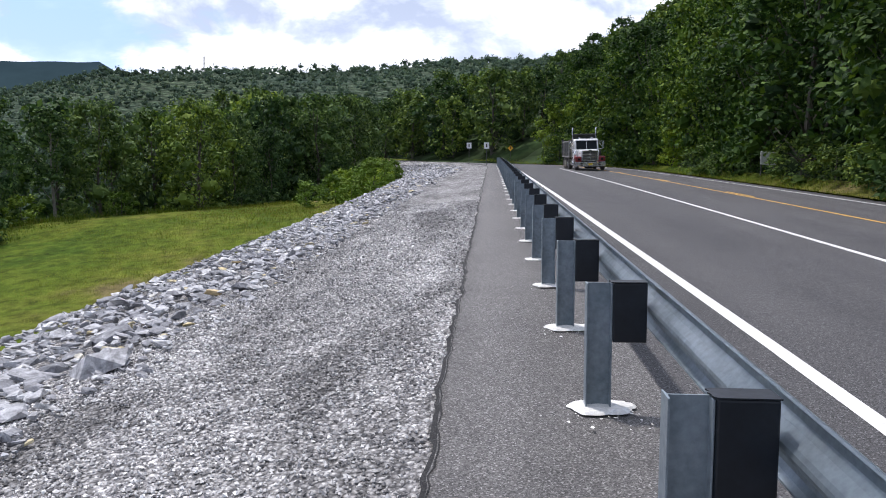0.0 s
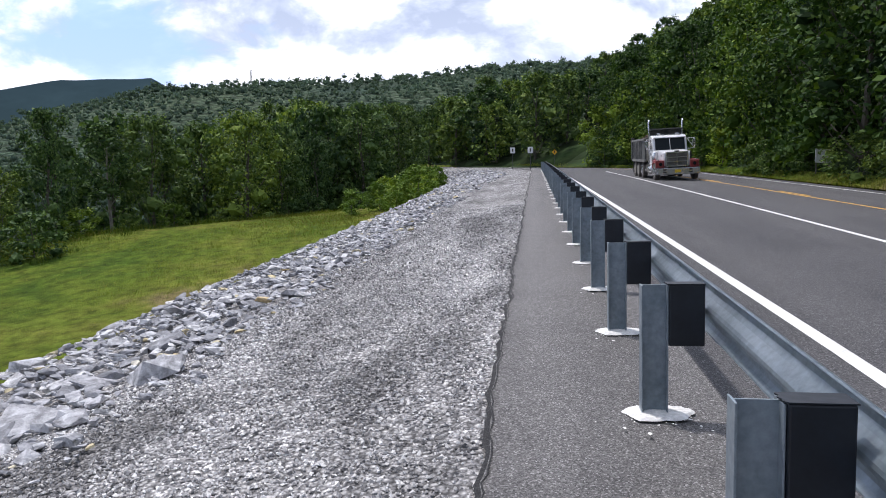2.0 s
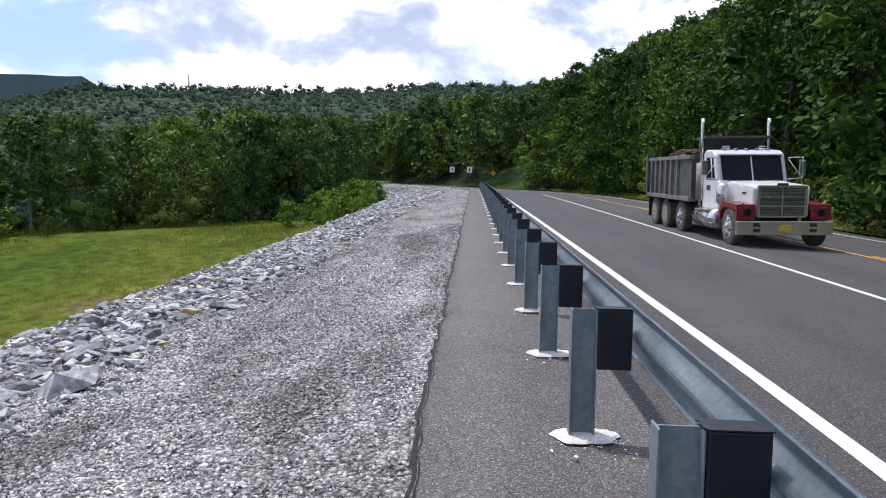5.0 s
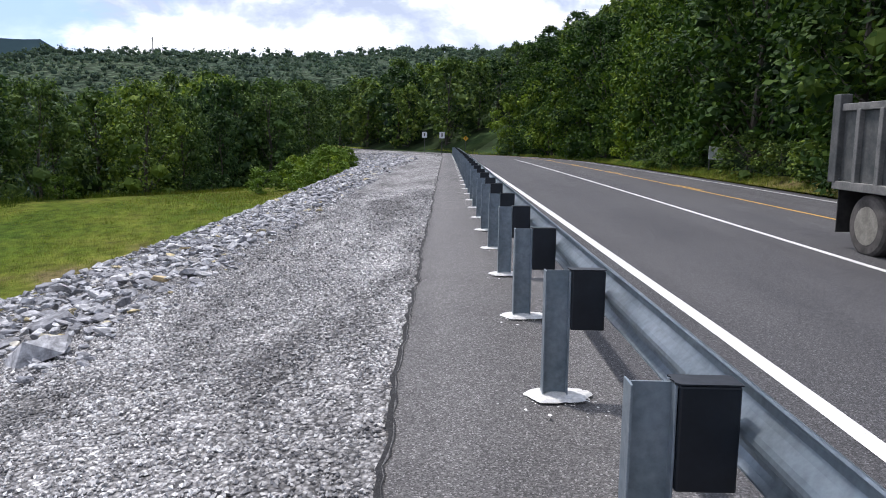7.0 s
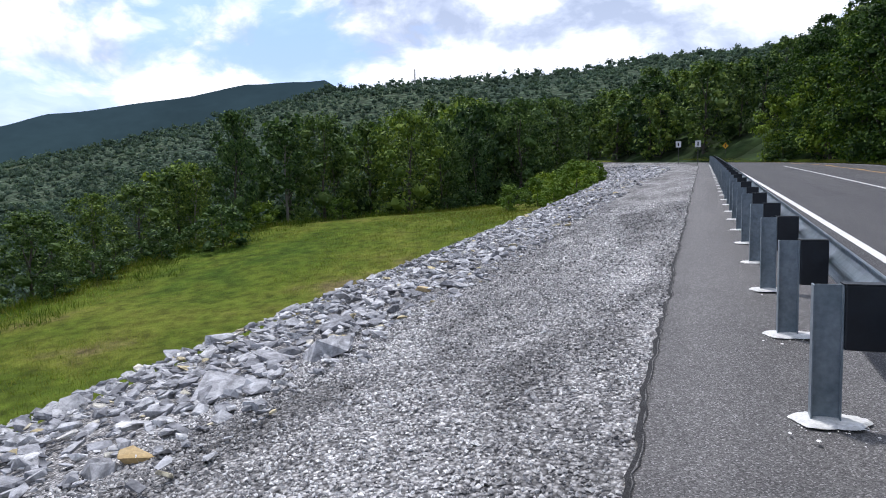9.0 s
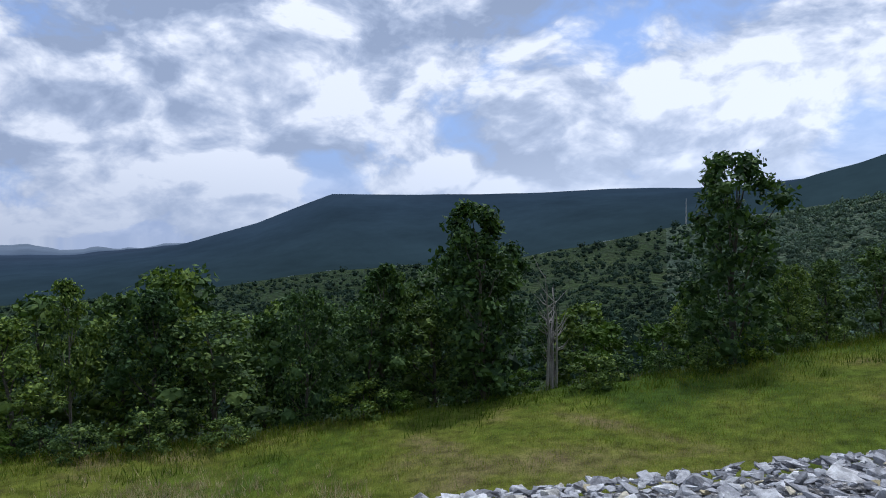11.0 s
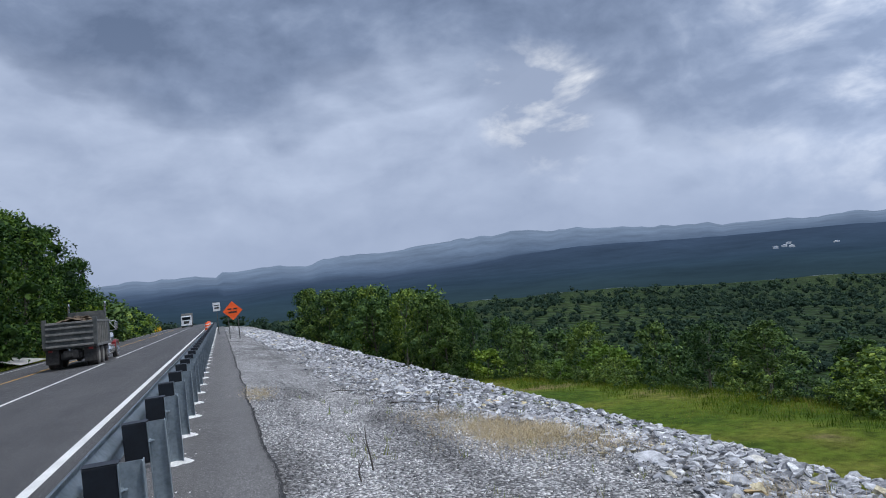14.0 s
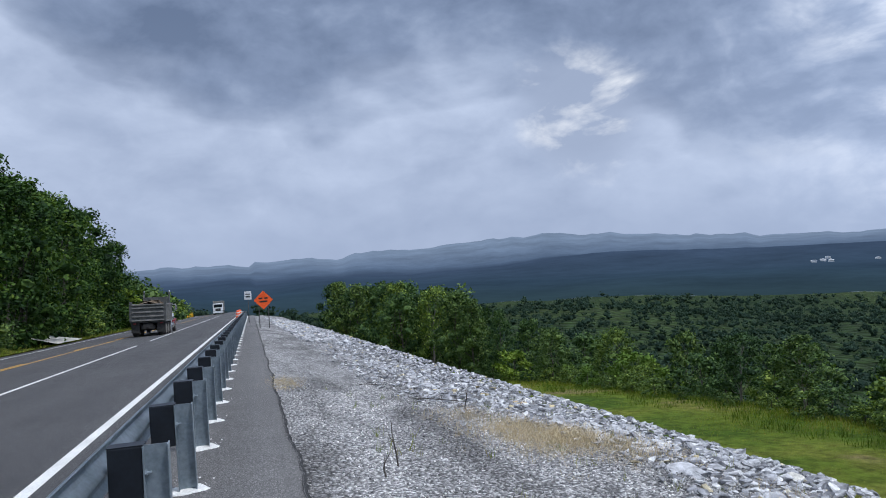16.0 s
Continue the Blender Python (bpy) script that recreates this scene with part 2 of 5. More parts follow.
def chip_build(nt, bsdf):
    pos = position(nt)
    rnd = nt.nodes.new("ShaderNodeNewGeometry").outputs["Random Per Island"]
    c = ramp(nt, rnd, [(0.0, (0.115, 0.113, 0.114)), (0.35, (0.30, 0.295, 0.293)), (0.75, (0.52, 0.51, 0.50)), (1.0, (0.78, 0.77, 0.75))])
    drift = nd(nt, "ShaderNodeMapping", Scale=(0.55, 0.18, 0.5))
    nt.links.new(pos, drift.inputs[0])
    bands = noise_of(nt, 1.6, 5, 0.6, drift.outputs[0], 0.6)
    c = mix(nt, 1.0, c, ramp(nt, bands, [(0.36, 0.62), (0.5, 1.0), (0.64, 1.3)]), "MULTIPLY")
    nt.links.new(c, bsdf.inputs["Base Color"])
    bsdf.inputs["Roughness"].default_value = 0.92
    bsdf.inputs["Specular IOR Level"].default_value = 0.25


CHIPS = material("limestone chips", chip_build)


def turf_build(nt, bsdf):
    pos = position(nt)
    patch = noise_of(nt, 0.10, 5, 0.6, pos, 0.4)
    tuft = noise_of(nt, 1.3, 5, 0.65, pos)
    blade = noise_of(nt, 14.0, 4, 0.7, pos)
    c = ramp(nt, patch, [(0.36, (0.052, 0.092, 0.010)), (0.47, (0.095, 0.132, 0.015)), (0.57, (0.135, 0.152, 0.024)), (0.65, (0.180, 0.150, 0.065))])
    c = mix(nt, 1.0, c, ramp(nt, tuft, [(0.32, 0.5), (0.68, 1.4)]), "MULTIPLY")
    c = mix(nt, 1.0, c, ramp(nt, blade, [(0.25, 0.6), (0.75, 1.35)]), "MULTIPLY")
    nt.links.new(c, bsdf.inputs["Base Color"])
    bsdf.inputs["Roughness"].default_value = 1.0
    bsdf.inputs["Specular IOR Level"].default_value = 0.1
    bump(nt, bsdf, blade, 0.8, 0.12)


TURF = material("meadow turf", turf_build)


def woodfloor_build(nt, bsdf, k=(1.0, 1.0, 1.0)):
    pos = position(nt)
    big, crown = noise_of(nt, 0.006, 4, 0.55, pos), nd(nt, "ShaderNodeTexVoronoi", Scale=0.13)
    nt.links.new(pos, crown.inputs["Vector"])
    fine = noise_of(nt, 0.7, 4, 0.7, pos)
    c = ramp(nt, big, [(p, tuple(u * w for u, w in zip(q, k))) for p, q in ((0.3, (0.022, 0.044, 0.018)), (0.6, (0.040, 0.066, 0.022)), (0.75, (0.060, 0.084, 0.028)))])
    # Crown middles lighter, gaps darker: shade between crowns painted into the colour.
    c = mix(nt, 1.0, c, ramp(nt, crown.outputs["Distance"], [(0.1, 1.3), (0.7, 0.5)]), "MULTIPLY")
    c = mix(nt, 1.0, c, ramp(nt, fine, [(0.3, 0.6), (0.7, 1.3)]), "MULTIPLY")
    nt.links.new(c, bsdf.inputs["Base Color"])
    bsdf.inputs["Roughness"].default_value = 1.0
    bsdf.inputs["Specular IOR Level"].default_value = 0.1
    bump(nt, bsdf, ramp(nt, crown.outputs["Distance"], [(0.0, 1.0), (0.8, 0.0)]), 1.0, 5.0)


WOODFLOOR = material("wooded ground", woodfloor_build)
# Paler, bluer copy of WOODFLOOR: distance haze put into the base colour.
HILLWOOD = material("wooded hill with painted haze", lambda nt, b: woodfloor_build(nt, b, (2.1, 1.8, 3.2)))


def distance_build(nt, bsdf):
    """Far forest through kilometres of air: a glowing backdrop, haze painted into its colour."""
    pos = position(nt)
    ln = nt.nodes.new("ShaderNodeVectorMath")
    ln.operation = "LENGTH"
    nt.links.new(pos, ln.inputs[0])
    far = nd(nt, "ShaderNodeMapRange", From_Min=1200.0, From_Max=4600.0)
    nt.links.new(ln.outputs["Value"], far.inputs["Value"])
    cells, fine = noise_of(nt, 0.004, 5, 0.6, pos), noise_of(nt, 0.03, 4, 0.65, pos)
    # Air haze as colour stops: paler and bluer the farther out.
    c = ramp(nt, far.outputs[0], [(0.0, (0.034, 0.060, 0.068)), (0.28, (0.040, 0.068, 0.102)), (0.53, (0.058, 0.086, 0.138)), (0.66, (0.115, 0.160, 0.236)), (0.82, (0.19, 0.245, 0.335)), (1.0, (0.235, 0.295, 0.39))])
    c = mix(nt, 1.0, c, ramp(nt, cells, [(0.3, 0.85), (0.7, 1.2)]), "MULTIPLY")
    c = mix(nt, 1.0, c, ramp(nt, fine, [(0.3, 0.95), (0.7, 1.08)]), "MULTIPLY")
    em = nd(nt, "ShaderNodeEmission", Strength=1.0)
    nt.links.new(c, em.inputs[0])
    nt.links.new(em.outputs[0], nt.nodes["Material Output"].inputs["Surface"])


DISTANCE = material("distance with painted haze", distance_build)


def leaf_build(nt, bsdf, stops, stuff=False):
    geo = nt.nodes.new("ShaderNodeNewGeometry")
    isl = geo.outputs["Random Per Island"]
    c = ramp(nt, isl, stops)
    if not stuff:
        ob = nt.nodes.new("ShaderNodeObjectInfo").outputs["Random"]
        tone = ramp(nt, ob, [(0.0, (0.46, 0.58, 0.64)), (0.35, (0.75, 0.85, 0.85)), (0.65, (1.05, 1.05, 0.95)), (1.0, (1.60, 1.48, 0.95))])
        c = mix(nt, 1.0, c, tone, "MULTIPLY")
    else:
        c = mix(nt, 1.0, c, ramp(nt, noise_of(nt, 0.012, 4, 0.6), [(0.3, 0.7), (0.7, 1.35)]), "MULTIPLY")
        c = mix(nt, 1.0, c, ramp(nt, noise_of(nt, 0.6, 3, 0.7), [(0.3, 0.66), (0.7, 1.34)]), "MULTIPLY")
    nt.links.new(c, bsdf.inputs["Base Color"])
    bsdf.inputs["Roughness"].default_value = 0.85 if stuff else 0.68
    bsdf.inputs["Specular IOR Level"].default_value = 0.05 if stuff else 0.16
    tr = nt.nodes.new("ShaderNodeBsdfTranslucent")
    nt.links.new(mix(nt, 1.0, c, (1.5, 1.6, 0.6), "MULTIPLY"), tr.inputs[0])
    ms = nd(nt, "ShaderNodeMixShader", Fac=0.12)
    nt.links.new(bsdf.outputs[0], ms.inputs[1])
    nt.links.new(tr.outputs[0], ms.inputs[2])
    nt.links.new(ms.outputs[0], nt.nodes["Material Output"].inputs["Surface"])


LEAF = material("broadleaf foliage", lambda nt, b: leaf_build(nt, b, [(0.0, (0.027, 0.052, 0.021)), (0.4, (0.062, 0.108, 0.034)), (0.8, (0.108, 0.165, 0.046)), (1.0, (0.175, 0.235, 0.066))]))
# Darkened copy of LEAF: the shade on the hillside wood is in its colour.
LEAF_HILL = material("shade-darkened hillside foliage", lambda nt, b: leaf_build(nt, b, [(0.0, (0.014, 0.036, 0.009)), (0.4, (0.032, 0.070, 0.013)), (0.8, (0.064, 0.114, 0.019)), (1.0, (0.125, 0.185, 0.032))]))
LEAF_BRIGHT = material("young foliage", lambda nt, b: leaf_build(nt, b, [(0.0, (0.075, 0.13, 0.014)), (0.5, (0.13, 0.20, 0.024)), (1.0, (0.20, 0.27, 0.045))]))
# Lightened and blued to match HILLWOOD: its air haze is painted on.
LEAF_FAR = material("hill foliage with painted haze", lambda nt, b: leaf_build(nt, b, [(0.0, (0.062, 0.094, 0.072)), (0.5, (0.076, 0.113, 0.081)), (1.0, (0.094, 0.134, 0.088))], True))
LEAF_SLOPE = material("upper slope foliage", lambda nt, b: leaf_build(nt, b, [(0.0, (0.030, 0.056, 0.020)), (0.5, (0.052, 0.088, 0.028)), (1.0, (0.085, 0.130, 0.040))], True))
# Darker and bluer: cloud shade and haze over the valley painted into the leaves.
LEAF_VALLEY = material("valley foliage with painted shade", lambda nt, b: leaf_build(nt, b, [(0.0, (0.019, 0.036, 0.026)), (0.5, (0.028, 0.049, 0.034)), (1.0, (0.041, 0.066, 0.042))], True))
GRASSBLADE = material("grass blades", lambda nt, b: leaf_build(nt, b, [(0.0, (0.088, 0.140, 0.014)), (0.45, (0.152, 0.195, 0.020)), (0.8, (0.215, 0.22, 0.036)), (1.0, (0.27, 0.215, 0.09))], True))
STRAW = material("dry grass", lambda nt, b: leaf_build(nt, b, [(0.0, (0.30, 0.23, 0.15)), (0.6, (0.42, 0.34, 0.23)), (1.0, (0.52, 0.46, 0.34))], True))
WEED = material("tall weeds", lambda nt, b: leaf_build(nt, b, [(0.0, (0.035, 0.070, 0.010)), (0.5, (0.070, 0.115, 0.014)), (1.0, (0.130, 0.170, 0.025))], True))
STUBBLE = material("reddish stubble", lambda nt, b: leaf_build(nt, b, [(0.0, (0.10, 0.065, 0.035)), (0.6, (0.19, 0.12, 0.065)), (1.0, (0.22, 0.19, 0.06))], True))
BARK = worn("bark", (0.05, 0.042, 0.035), (0.13, 0.115, 0.10), 0.95, 0, 2.0, 14.0, 0.8, 0.03)
PALEBARK = worn("pale bark", (0.12, 0.11, 0.10), (0.27, 0.25, 0.22), 0.95, 0, 2.0, 14.0, 0.8, 0.02)
DEADWOOD = worn("bleached dead wood", (0.22, 0.20, 0.19), (0.36, 0.34, 0.32), 0.9, 0, 2.0, 14.0, 0.6, 0.02)
ZINC = worn("galvanised steel", (0.19, 0.235, 0.265), (0.30, 0.35, 0.39), 0.40, 0.4, 5.0, 26.0, 0.06, 0.002)
BEAMZINC = worn("bright galvanised beam", (0.27, 0.33, 0.375), (0.40, 0.46, 0.51), 0.34, 0.45, 2.5, 22.0, 0.06, 0.002)
BLACKBLOCK = worn("black plastic", (0.004, 0.006, 0.010), (0.010, 0.014, 0.021), 0.42, 0, 7.0, 40.0, 0.2, 0.003)
PAINT_W = worn("white road paint", (0.62, 0.62, 0.60), (0.80, 0.80, 0.78), 0.7, 0, 1.5, 40.0, 0.3, 0.004)
PAINT_Y = worn("yellow road paint", (0.60, 0.33, 0.04), (0.74, 0.42, 0.06), 0.7, 0, 1.5, 40.0, 0.3, 0.004)
GROUT = worn("white grout", (0.55, 0.55, 0.53), (0.80, 0.80, 0.78), 0.9, 0, 8.0, 45.0, 0.6, 0.01)
SIGN_W = worn("white sign sheet", (0.66, 0.67, 0.68), (0.78, 0.79, 0.80), 0.45, 0, 3.0, 30.0, 0.05, 0.001)
SIGN_O = worn("orange sign sheet", (0.90, 0.105, 0.012), (0.95, 0.13, 0.015), 0.5, 0, 3.0, 30.0, 0.05, 0.001)
SIGN_Y = worn("yellow sign sheet", (0.75, 0.38, 0.015), (0.85, 0.46, 0.02), 0.45, 0, 3.0, 30.0, 0.05, 0.001)
INK = worn("black ink", (0.012, 0.012, 0.012), (0.03, 0.03, 0.03), 0.6)
STEELPOST = worn("dark sign post steel", (0.06, 0.06, 0.06), (0.13, 0.13, 0.13), 0.6, 0.5)
SANDSTONE = worn("yellow sandstone", (0.40, 0.28, 0.12), (0.58, 0.46, 0.27), 0.9, 0, 4.0, 40.0, 0.6, 0.01)
CONCRETE = worn("pale concrete", (0.42, 0.41, 0.38), (0.60, 0.58, 0.54), 0.9, 0, 2.0, 30.0, 0.4, 0.006)
TRUCK_W = worn("white truck paint", (0.62, 0.63, 0.65), (0.76, 0.77, 0.78), 0.32, 0, 2.0, 30.0, 0.03, 0.001)
TRUCK_R = worn("red truck paint", (0.13, 0.014, 0.016), (0.24, 0.022, 0.022), 0.32, 0, 2.0, 30.0, 0.03, 0.001)
BEDSTEEL = worn("dusty dark dump body", (0.045, 0.055, 0.055), (0.125, 0.125, 0.12), 0.7, 0.2, 3.0, 22.0, 0.2, 0.006)
BEDRIB = worn("dusty body ribs", (0.11, 0.115, 0.11), (0.23, 0.225, 0.21), 0.75, 0.1, 3.0, 22.0, 0.2, 0.006)
CHROME = worn("chrome", (0.55, 0.56, 0.57), (0.70, 0.70, 0.70), 0.22, 0.95, 3.0, 30.0, 0.03, 0.001)
TYRE = worn("dusty tyre rubber", (0.040, 0.037, 0.034), (0.12, 0.11, 0.10), 0.9, 0, 4.0, 40.0, 0.3, 0.004)
RIM = worn("dusty rim", (0.20, 0.19, 0.16), (0.34, 0.32, 0.27), 0.6, 0.3, 6.0, 40.0, 0.2, 0.004)
CHASSIS = worn("black chassis", (0.012, 0.012, 0.012), (0.04, 0.038, 0.035), 0.7)
SOIL = worn("hauled soil and scrap", (0.06, 0.042, 0.028), (0.17, 0.125, 0.08), 1.0, 0, 3.0, 18.0, 0.9, 0.05)
PLATE = worn("yellow plate", (0.60, 0.42, 0.03), (0.70, 0.50, 0.05), 0.5)


def glass_build(nt, bsdf):
    bsdf.inputs["Base Color"].default_value = (0.012, 0.016, 0.018, 1)
    bsdf.inputs["Roughness"].default_value = 0.08
    bsdf.inputs["Specular IOR Level"].default_value = 0.12


GLASS = material("tinted windscreen", glass_build)

# ---- the lie of the land ----
def smooth(a, b, t):
    t = min(1.0, max(0.0, (t - a) / (b - a)))
    return t * t * (3 - 2 * t)


def bend(y):
    """How far the road has swung to the left, ahead of the straight."""
    return -((y - 62) ** 2) / 190 if 62 < y < 150 else (-(88 ** 2) / 190 - (y - 150) * 0.93 if y >= 150 else 0.0)


def grade(y):
    """Height of the road's guard rail line."""
    if y < 0:
        return 0.0646 * y if y > -210 else 0.0646 * -210 + (y + 210) * 0.10
    return 0.053 * y - 0.00008 * min(y, 120.0) ** 2


LEVEL_Y = [-300, -124, -80, -43, -20, -8, 0, 21, 32, 50, 78, 120, 300]
LEVEL_Z = [-24, -12.6, -10.2, -8.6, -8.3, -8.8, -8.3, -7.2, -6.3, -4.0, -3.6, -3.2, -3.0]
EDGE_Y = [-300, -130, -70, 0, 45, 55, 65, 75, 90, 115, 150, 300]
EDGE_X = [14, 16, 34, 38, 38, 33, 22, 14, 10, 9.5, 9.5, 9.5]


def crest(y):
    """Half width of the stone bank's top."""
    return 6.6 + 0.03 * max(0.0, min(y, 95.0) - 25) - 0.012 * max(0.0, min(-y, 80.0) - 12)


def stone_edge(y):
    return float(np.interp(y, [-90, -40, -20, -13, -10, -8, -6, 0, 4, 8, 18, 40, 80], [1.6, 2.2, 2.4, 2.7, 3.4, 3.8, 3.7, 3.3, 3.05, 3.1, 3.2, 2.9, 2.5]))


def left_rel(d, y):
    """Height against the road, d metres to the left of the rail line."""
    c, lev = crest(y), float(np.interp(y, LEVEL_Y, LEVEL_Z))
    e = stone_edge(y)
    toe = c + 0.5 + 1.35 * max(0.4, -lev - 1.8)
    edge = max(float(np.interp(y, EDGE_Y, EDGE_X)), toe + 1)
    return float(np.interp(d, [0.3, e, c, c + 0.5, toe, edge, edge + 40, edge + 130],
                           [0.0, -0.26, -0.98, -1.25, min(-1.3, lev + 0.8), lev, lev - 11, lev - 26]))


def right_rel(x, y):
    hill = float(np.interp(y, [-300, -150, -90, -50, 20, 150, 300], [0.0, 0.10, 0.38, 0.56, 0.57, 0.44, 0.40]))
    verge = -0.025 * (x - 0.67)
    if x < 16.0:
        return verge - 0.16 * smooth(13.9, 15.2, x)
    return -0.55 + hill * (min(x, 75) - 16.0) + hill * 0.45 * max(0.0, x - 75)


TAB_AZ = [-180, -172, -160, -140, -90, -40, -25, -12, -4, 3, 10, 16, 23, 30, 36, 40, 50, 64, 80, 93, 99, 105, 112, 125, 139, 152, 160, 167, 180]
TAB_R = [200, 500, 900, 1280, 1500, 2400, 3000, 3500, 4700]
TAB_Z = {200: [-15, -13, -4, 40, 85, 70, 46, 28, 12, 8, 5, 2, -2, -6, -9, -11, -17, -28, -36, -40, -42, -42, -42, -42, -40, -36, -32, -24, -15],
         500: [-50, -48, -30, 60, 160, 158, 138, 106, 70, 48, 36, 29, 24, 20, 18, 14, -8, -34, -50, -56, -60, -62, -62, -62, -58, -44, -46, -48, -50],
         900: [-90, -88, -60, 70, 150, 150, 150, 150, 152, 156, 144, 136, 134, 126, 97, 78, 40, -20, -62, -72, -80, -86, -90, -95, -95, -92, -92, -90, -90],
         1500: [-112, -110, -90, 60, 150, 150, 150, 150, 140, 135, 120, 112, 112, 232, 220, 192, 146, 30, -50, -60, -80, -98, -108, -112, -114, -114, -114, -112, -112],
         2400: [-112, -112, -100, 50, 130, 130, 130, 130, 130, 130, 120, 110, 110, 120, 130, 150, 165, 148, 140, 140, 44, -20, -66, -100, -112, -112, -112, -112, -112],
         4700: [-34, -40, -60, 40, 120, 120, 120, 120, 120, 120, 120, 120, 120, 120, 120, 120, 120, 110, 100, 90, 20, -50, -50, -30, -16, 52, 56, 12, -30],
         3000: [-95, -94, -88, 48, 128, 128, 128, 128, 128, 128, 120, 113, 113, 120, 127, 142, 152, 138, 130, 126, 38, -30, -56, -60, -58, -57, -85, -110, -108],
         3500: [-72, -74, -78, 45, 125, 125, 125, 125, 125, 125, 120, 115, 115, 120, 125, 134, 142, 128, 120, 112, 30, -45, -70, -80, -80, -75, -80, -90, -85]}

TAB_Z[1280] = [0.31 * a + 0.69 * b for a, b in zip(TAB_Z[900], TAB_Z[1500])]
TAB_Z[1280][13:17] = [125, 92, 74, 40]     # a dip before the blue ridge behind


def far_height(az, r):
    col = [float(np.interp(az, TAB_AZ, TAB_Z[k])) for k in TAB_R]
    lr = math.log(max(r, 120.0))
    z = float(np.interp(lr, [math.log(k) for k in TAB_R], col))
    bumps = noise.noise((az * 0.09 + 7, lr * 3.1, 0.0)) * min(r, 2500) * 0.006 + noise.noise((az * 0.35, lr * 7.0, 4.0)) * min(r, 1500) * 0.0022 * (1.0 if r < 2000 else 0.4)
    if r > 2800:
        bumps += (r - 2800) / 1900 * (34 * noise.noise((az * 0.28, 3.0, 1.0)) + 16 * noise.noise((az * 0.9, 1.0, 5.0)))
    return z + bumps


def ground_height(x, y):
    r = math.hypot(x, y)
    xr = x - bend(y)
    near = grade(y) + (left_rel(-xr, y) if xr < 0.3 else right_rel(xr, y) if xr > 0.67 else 0.0)
    near += 0.10 * noise.noise((x * 0.13, y * 0.13, 1.0)) * smooth(12, 22, abs(xr - 1)) * 1.5
    t = smooth(95, 200, r)
    if t <= 0:
        return near
    return near * (1 - t) + far_height(math.degrees(math.atan2(-x, y)), r) * t


def mesh_object(name, verts, faces, mat, parent=None, smooth_shade=False):
    me = bpy.data.meshes.new(name)
    me.from_pydata([tuple(v) for v in verts], [], [tuple(f) for f in faces])
    mats = mat if isinstance(mat, (list, tuple)) else [mat]
    for m in mats:
        me.materials.append(m)
    if smooth_shade:
        me.polygons.foreach_set("use_smooth", [True] * len(me.polygons))
    ob = new(name, me)
    ob.parent = parent
    return ob


def part(name, bm, mat, parent, label="", soft=False):
    """One mesh object under a thing or under a part."""
    me = bpy.data.meshes.new(name)
    bm.to_mesh(me)
    bm.free()
    me.materials.append(mat)
    if soft:
        me.polygons.foreach_set("use_smooth", [True] * len(me.polygons))
    ob = new(name, me)
    ob.parent = parent
    return tagged(ob, label)


def thing(name, label, category, group="", m=None, kind=""):
    ob = new(name)
    ob.empty_display_size = 0.3
    if m is not None:
        ob.matrix_basis = m
    return tagged(ob, label, category, group, kind)


# the ground as one sheet of rings round the standing place
def ring_sheet(name, radii, azimuths, mat_of, mats, sink):
    verts, faces, pick = [], [], []
    n = len(azimuths)
    for r in radii:
        for az in azimuths:
            x, y = -r * math.sin(radians(az)), r * math.cos(radians(az))
            z = ground_height(x, y)
            xr = x - bend(y)
            if sink and -crest(y) - 1 < xr < 15.5 and r < 220:
                z -= 0.35
            verts.append((x, y, z))
    for i in range(len(radii) - 1):
        for j in range(n):
            k = (j + 1) % n
            faces.append((i * n + j, (i + 1) * n + j, (i + 1) * n + k, i * n + k))
            pick.append(mat_of(radii[i], azimuths[j]))
    ob = mesh_object(name, verts, faces, mats, None, True)
    ob.data.polygons.foreach_set("material_index", pick)
    return ob


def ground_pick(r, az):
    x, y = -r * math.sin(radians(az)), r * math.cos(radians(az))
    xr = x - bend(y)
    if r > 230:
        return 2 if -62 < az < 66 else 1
    if xr < 0:
        return 0 if -xr < max(np.interp(y, EDGE_Y, EDGE_X) + 3, 12) else 1
    return 1 if y > -95 else 0


AZ_ALL = [i * 1.0 - 180 for i in range(360)]
R_NEAR = [0.6 * 1.042 ** i for i in range(187)]
R_NEAR = [r for r in R_NEAR if r < 1290] + [1300.0]
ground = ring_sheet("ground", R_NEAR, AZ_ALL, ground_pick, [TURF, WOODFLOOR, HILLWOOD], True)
tagged(ground, "rolling grassy and wooded ground below a mountain road", "ground", kind="structure")
R_FAR = [1300.0 * 1.028 ** i for i in range(47)]
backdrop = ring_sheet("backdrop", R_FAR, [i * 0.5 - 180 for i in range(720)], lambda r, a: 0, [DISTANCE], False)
tagged(backdrop, "wooded ridges and a wide valley floor in painted blue haze", "distance", kind="structure")


# ---- road, lines, shoulder and gravel ----
def strip(name, xs, ys, mat, lift=0.0, height=None, parent=None, wander=None):
    """A sheet along the road: xs across, ys along it."""
    verts, faces = [], []
    for y in ys:
        for k, x in enumerate(xs):
            xx = x(y) if callable(x) else x
            if wander and k in wander:
                xx += wander[k](y)
            rel = height(xx, y) if height else (right_rel(xx, y) if xx > 0.67 else 0.0)
            verts.append((xx + bend(y), y, grade(y) + rel + lift))
    n = len(xs)
    for i in range(len(ys) - 1):
        for j in range(n - 1):
            a = i * n + j
            faces.append((a, a + 1, a + n + 1, a + n))
    return mesh_object(name, verts, faces, mat, parent, True)


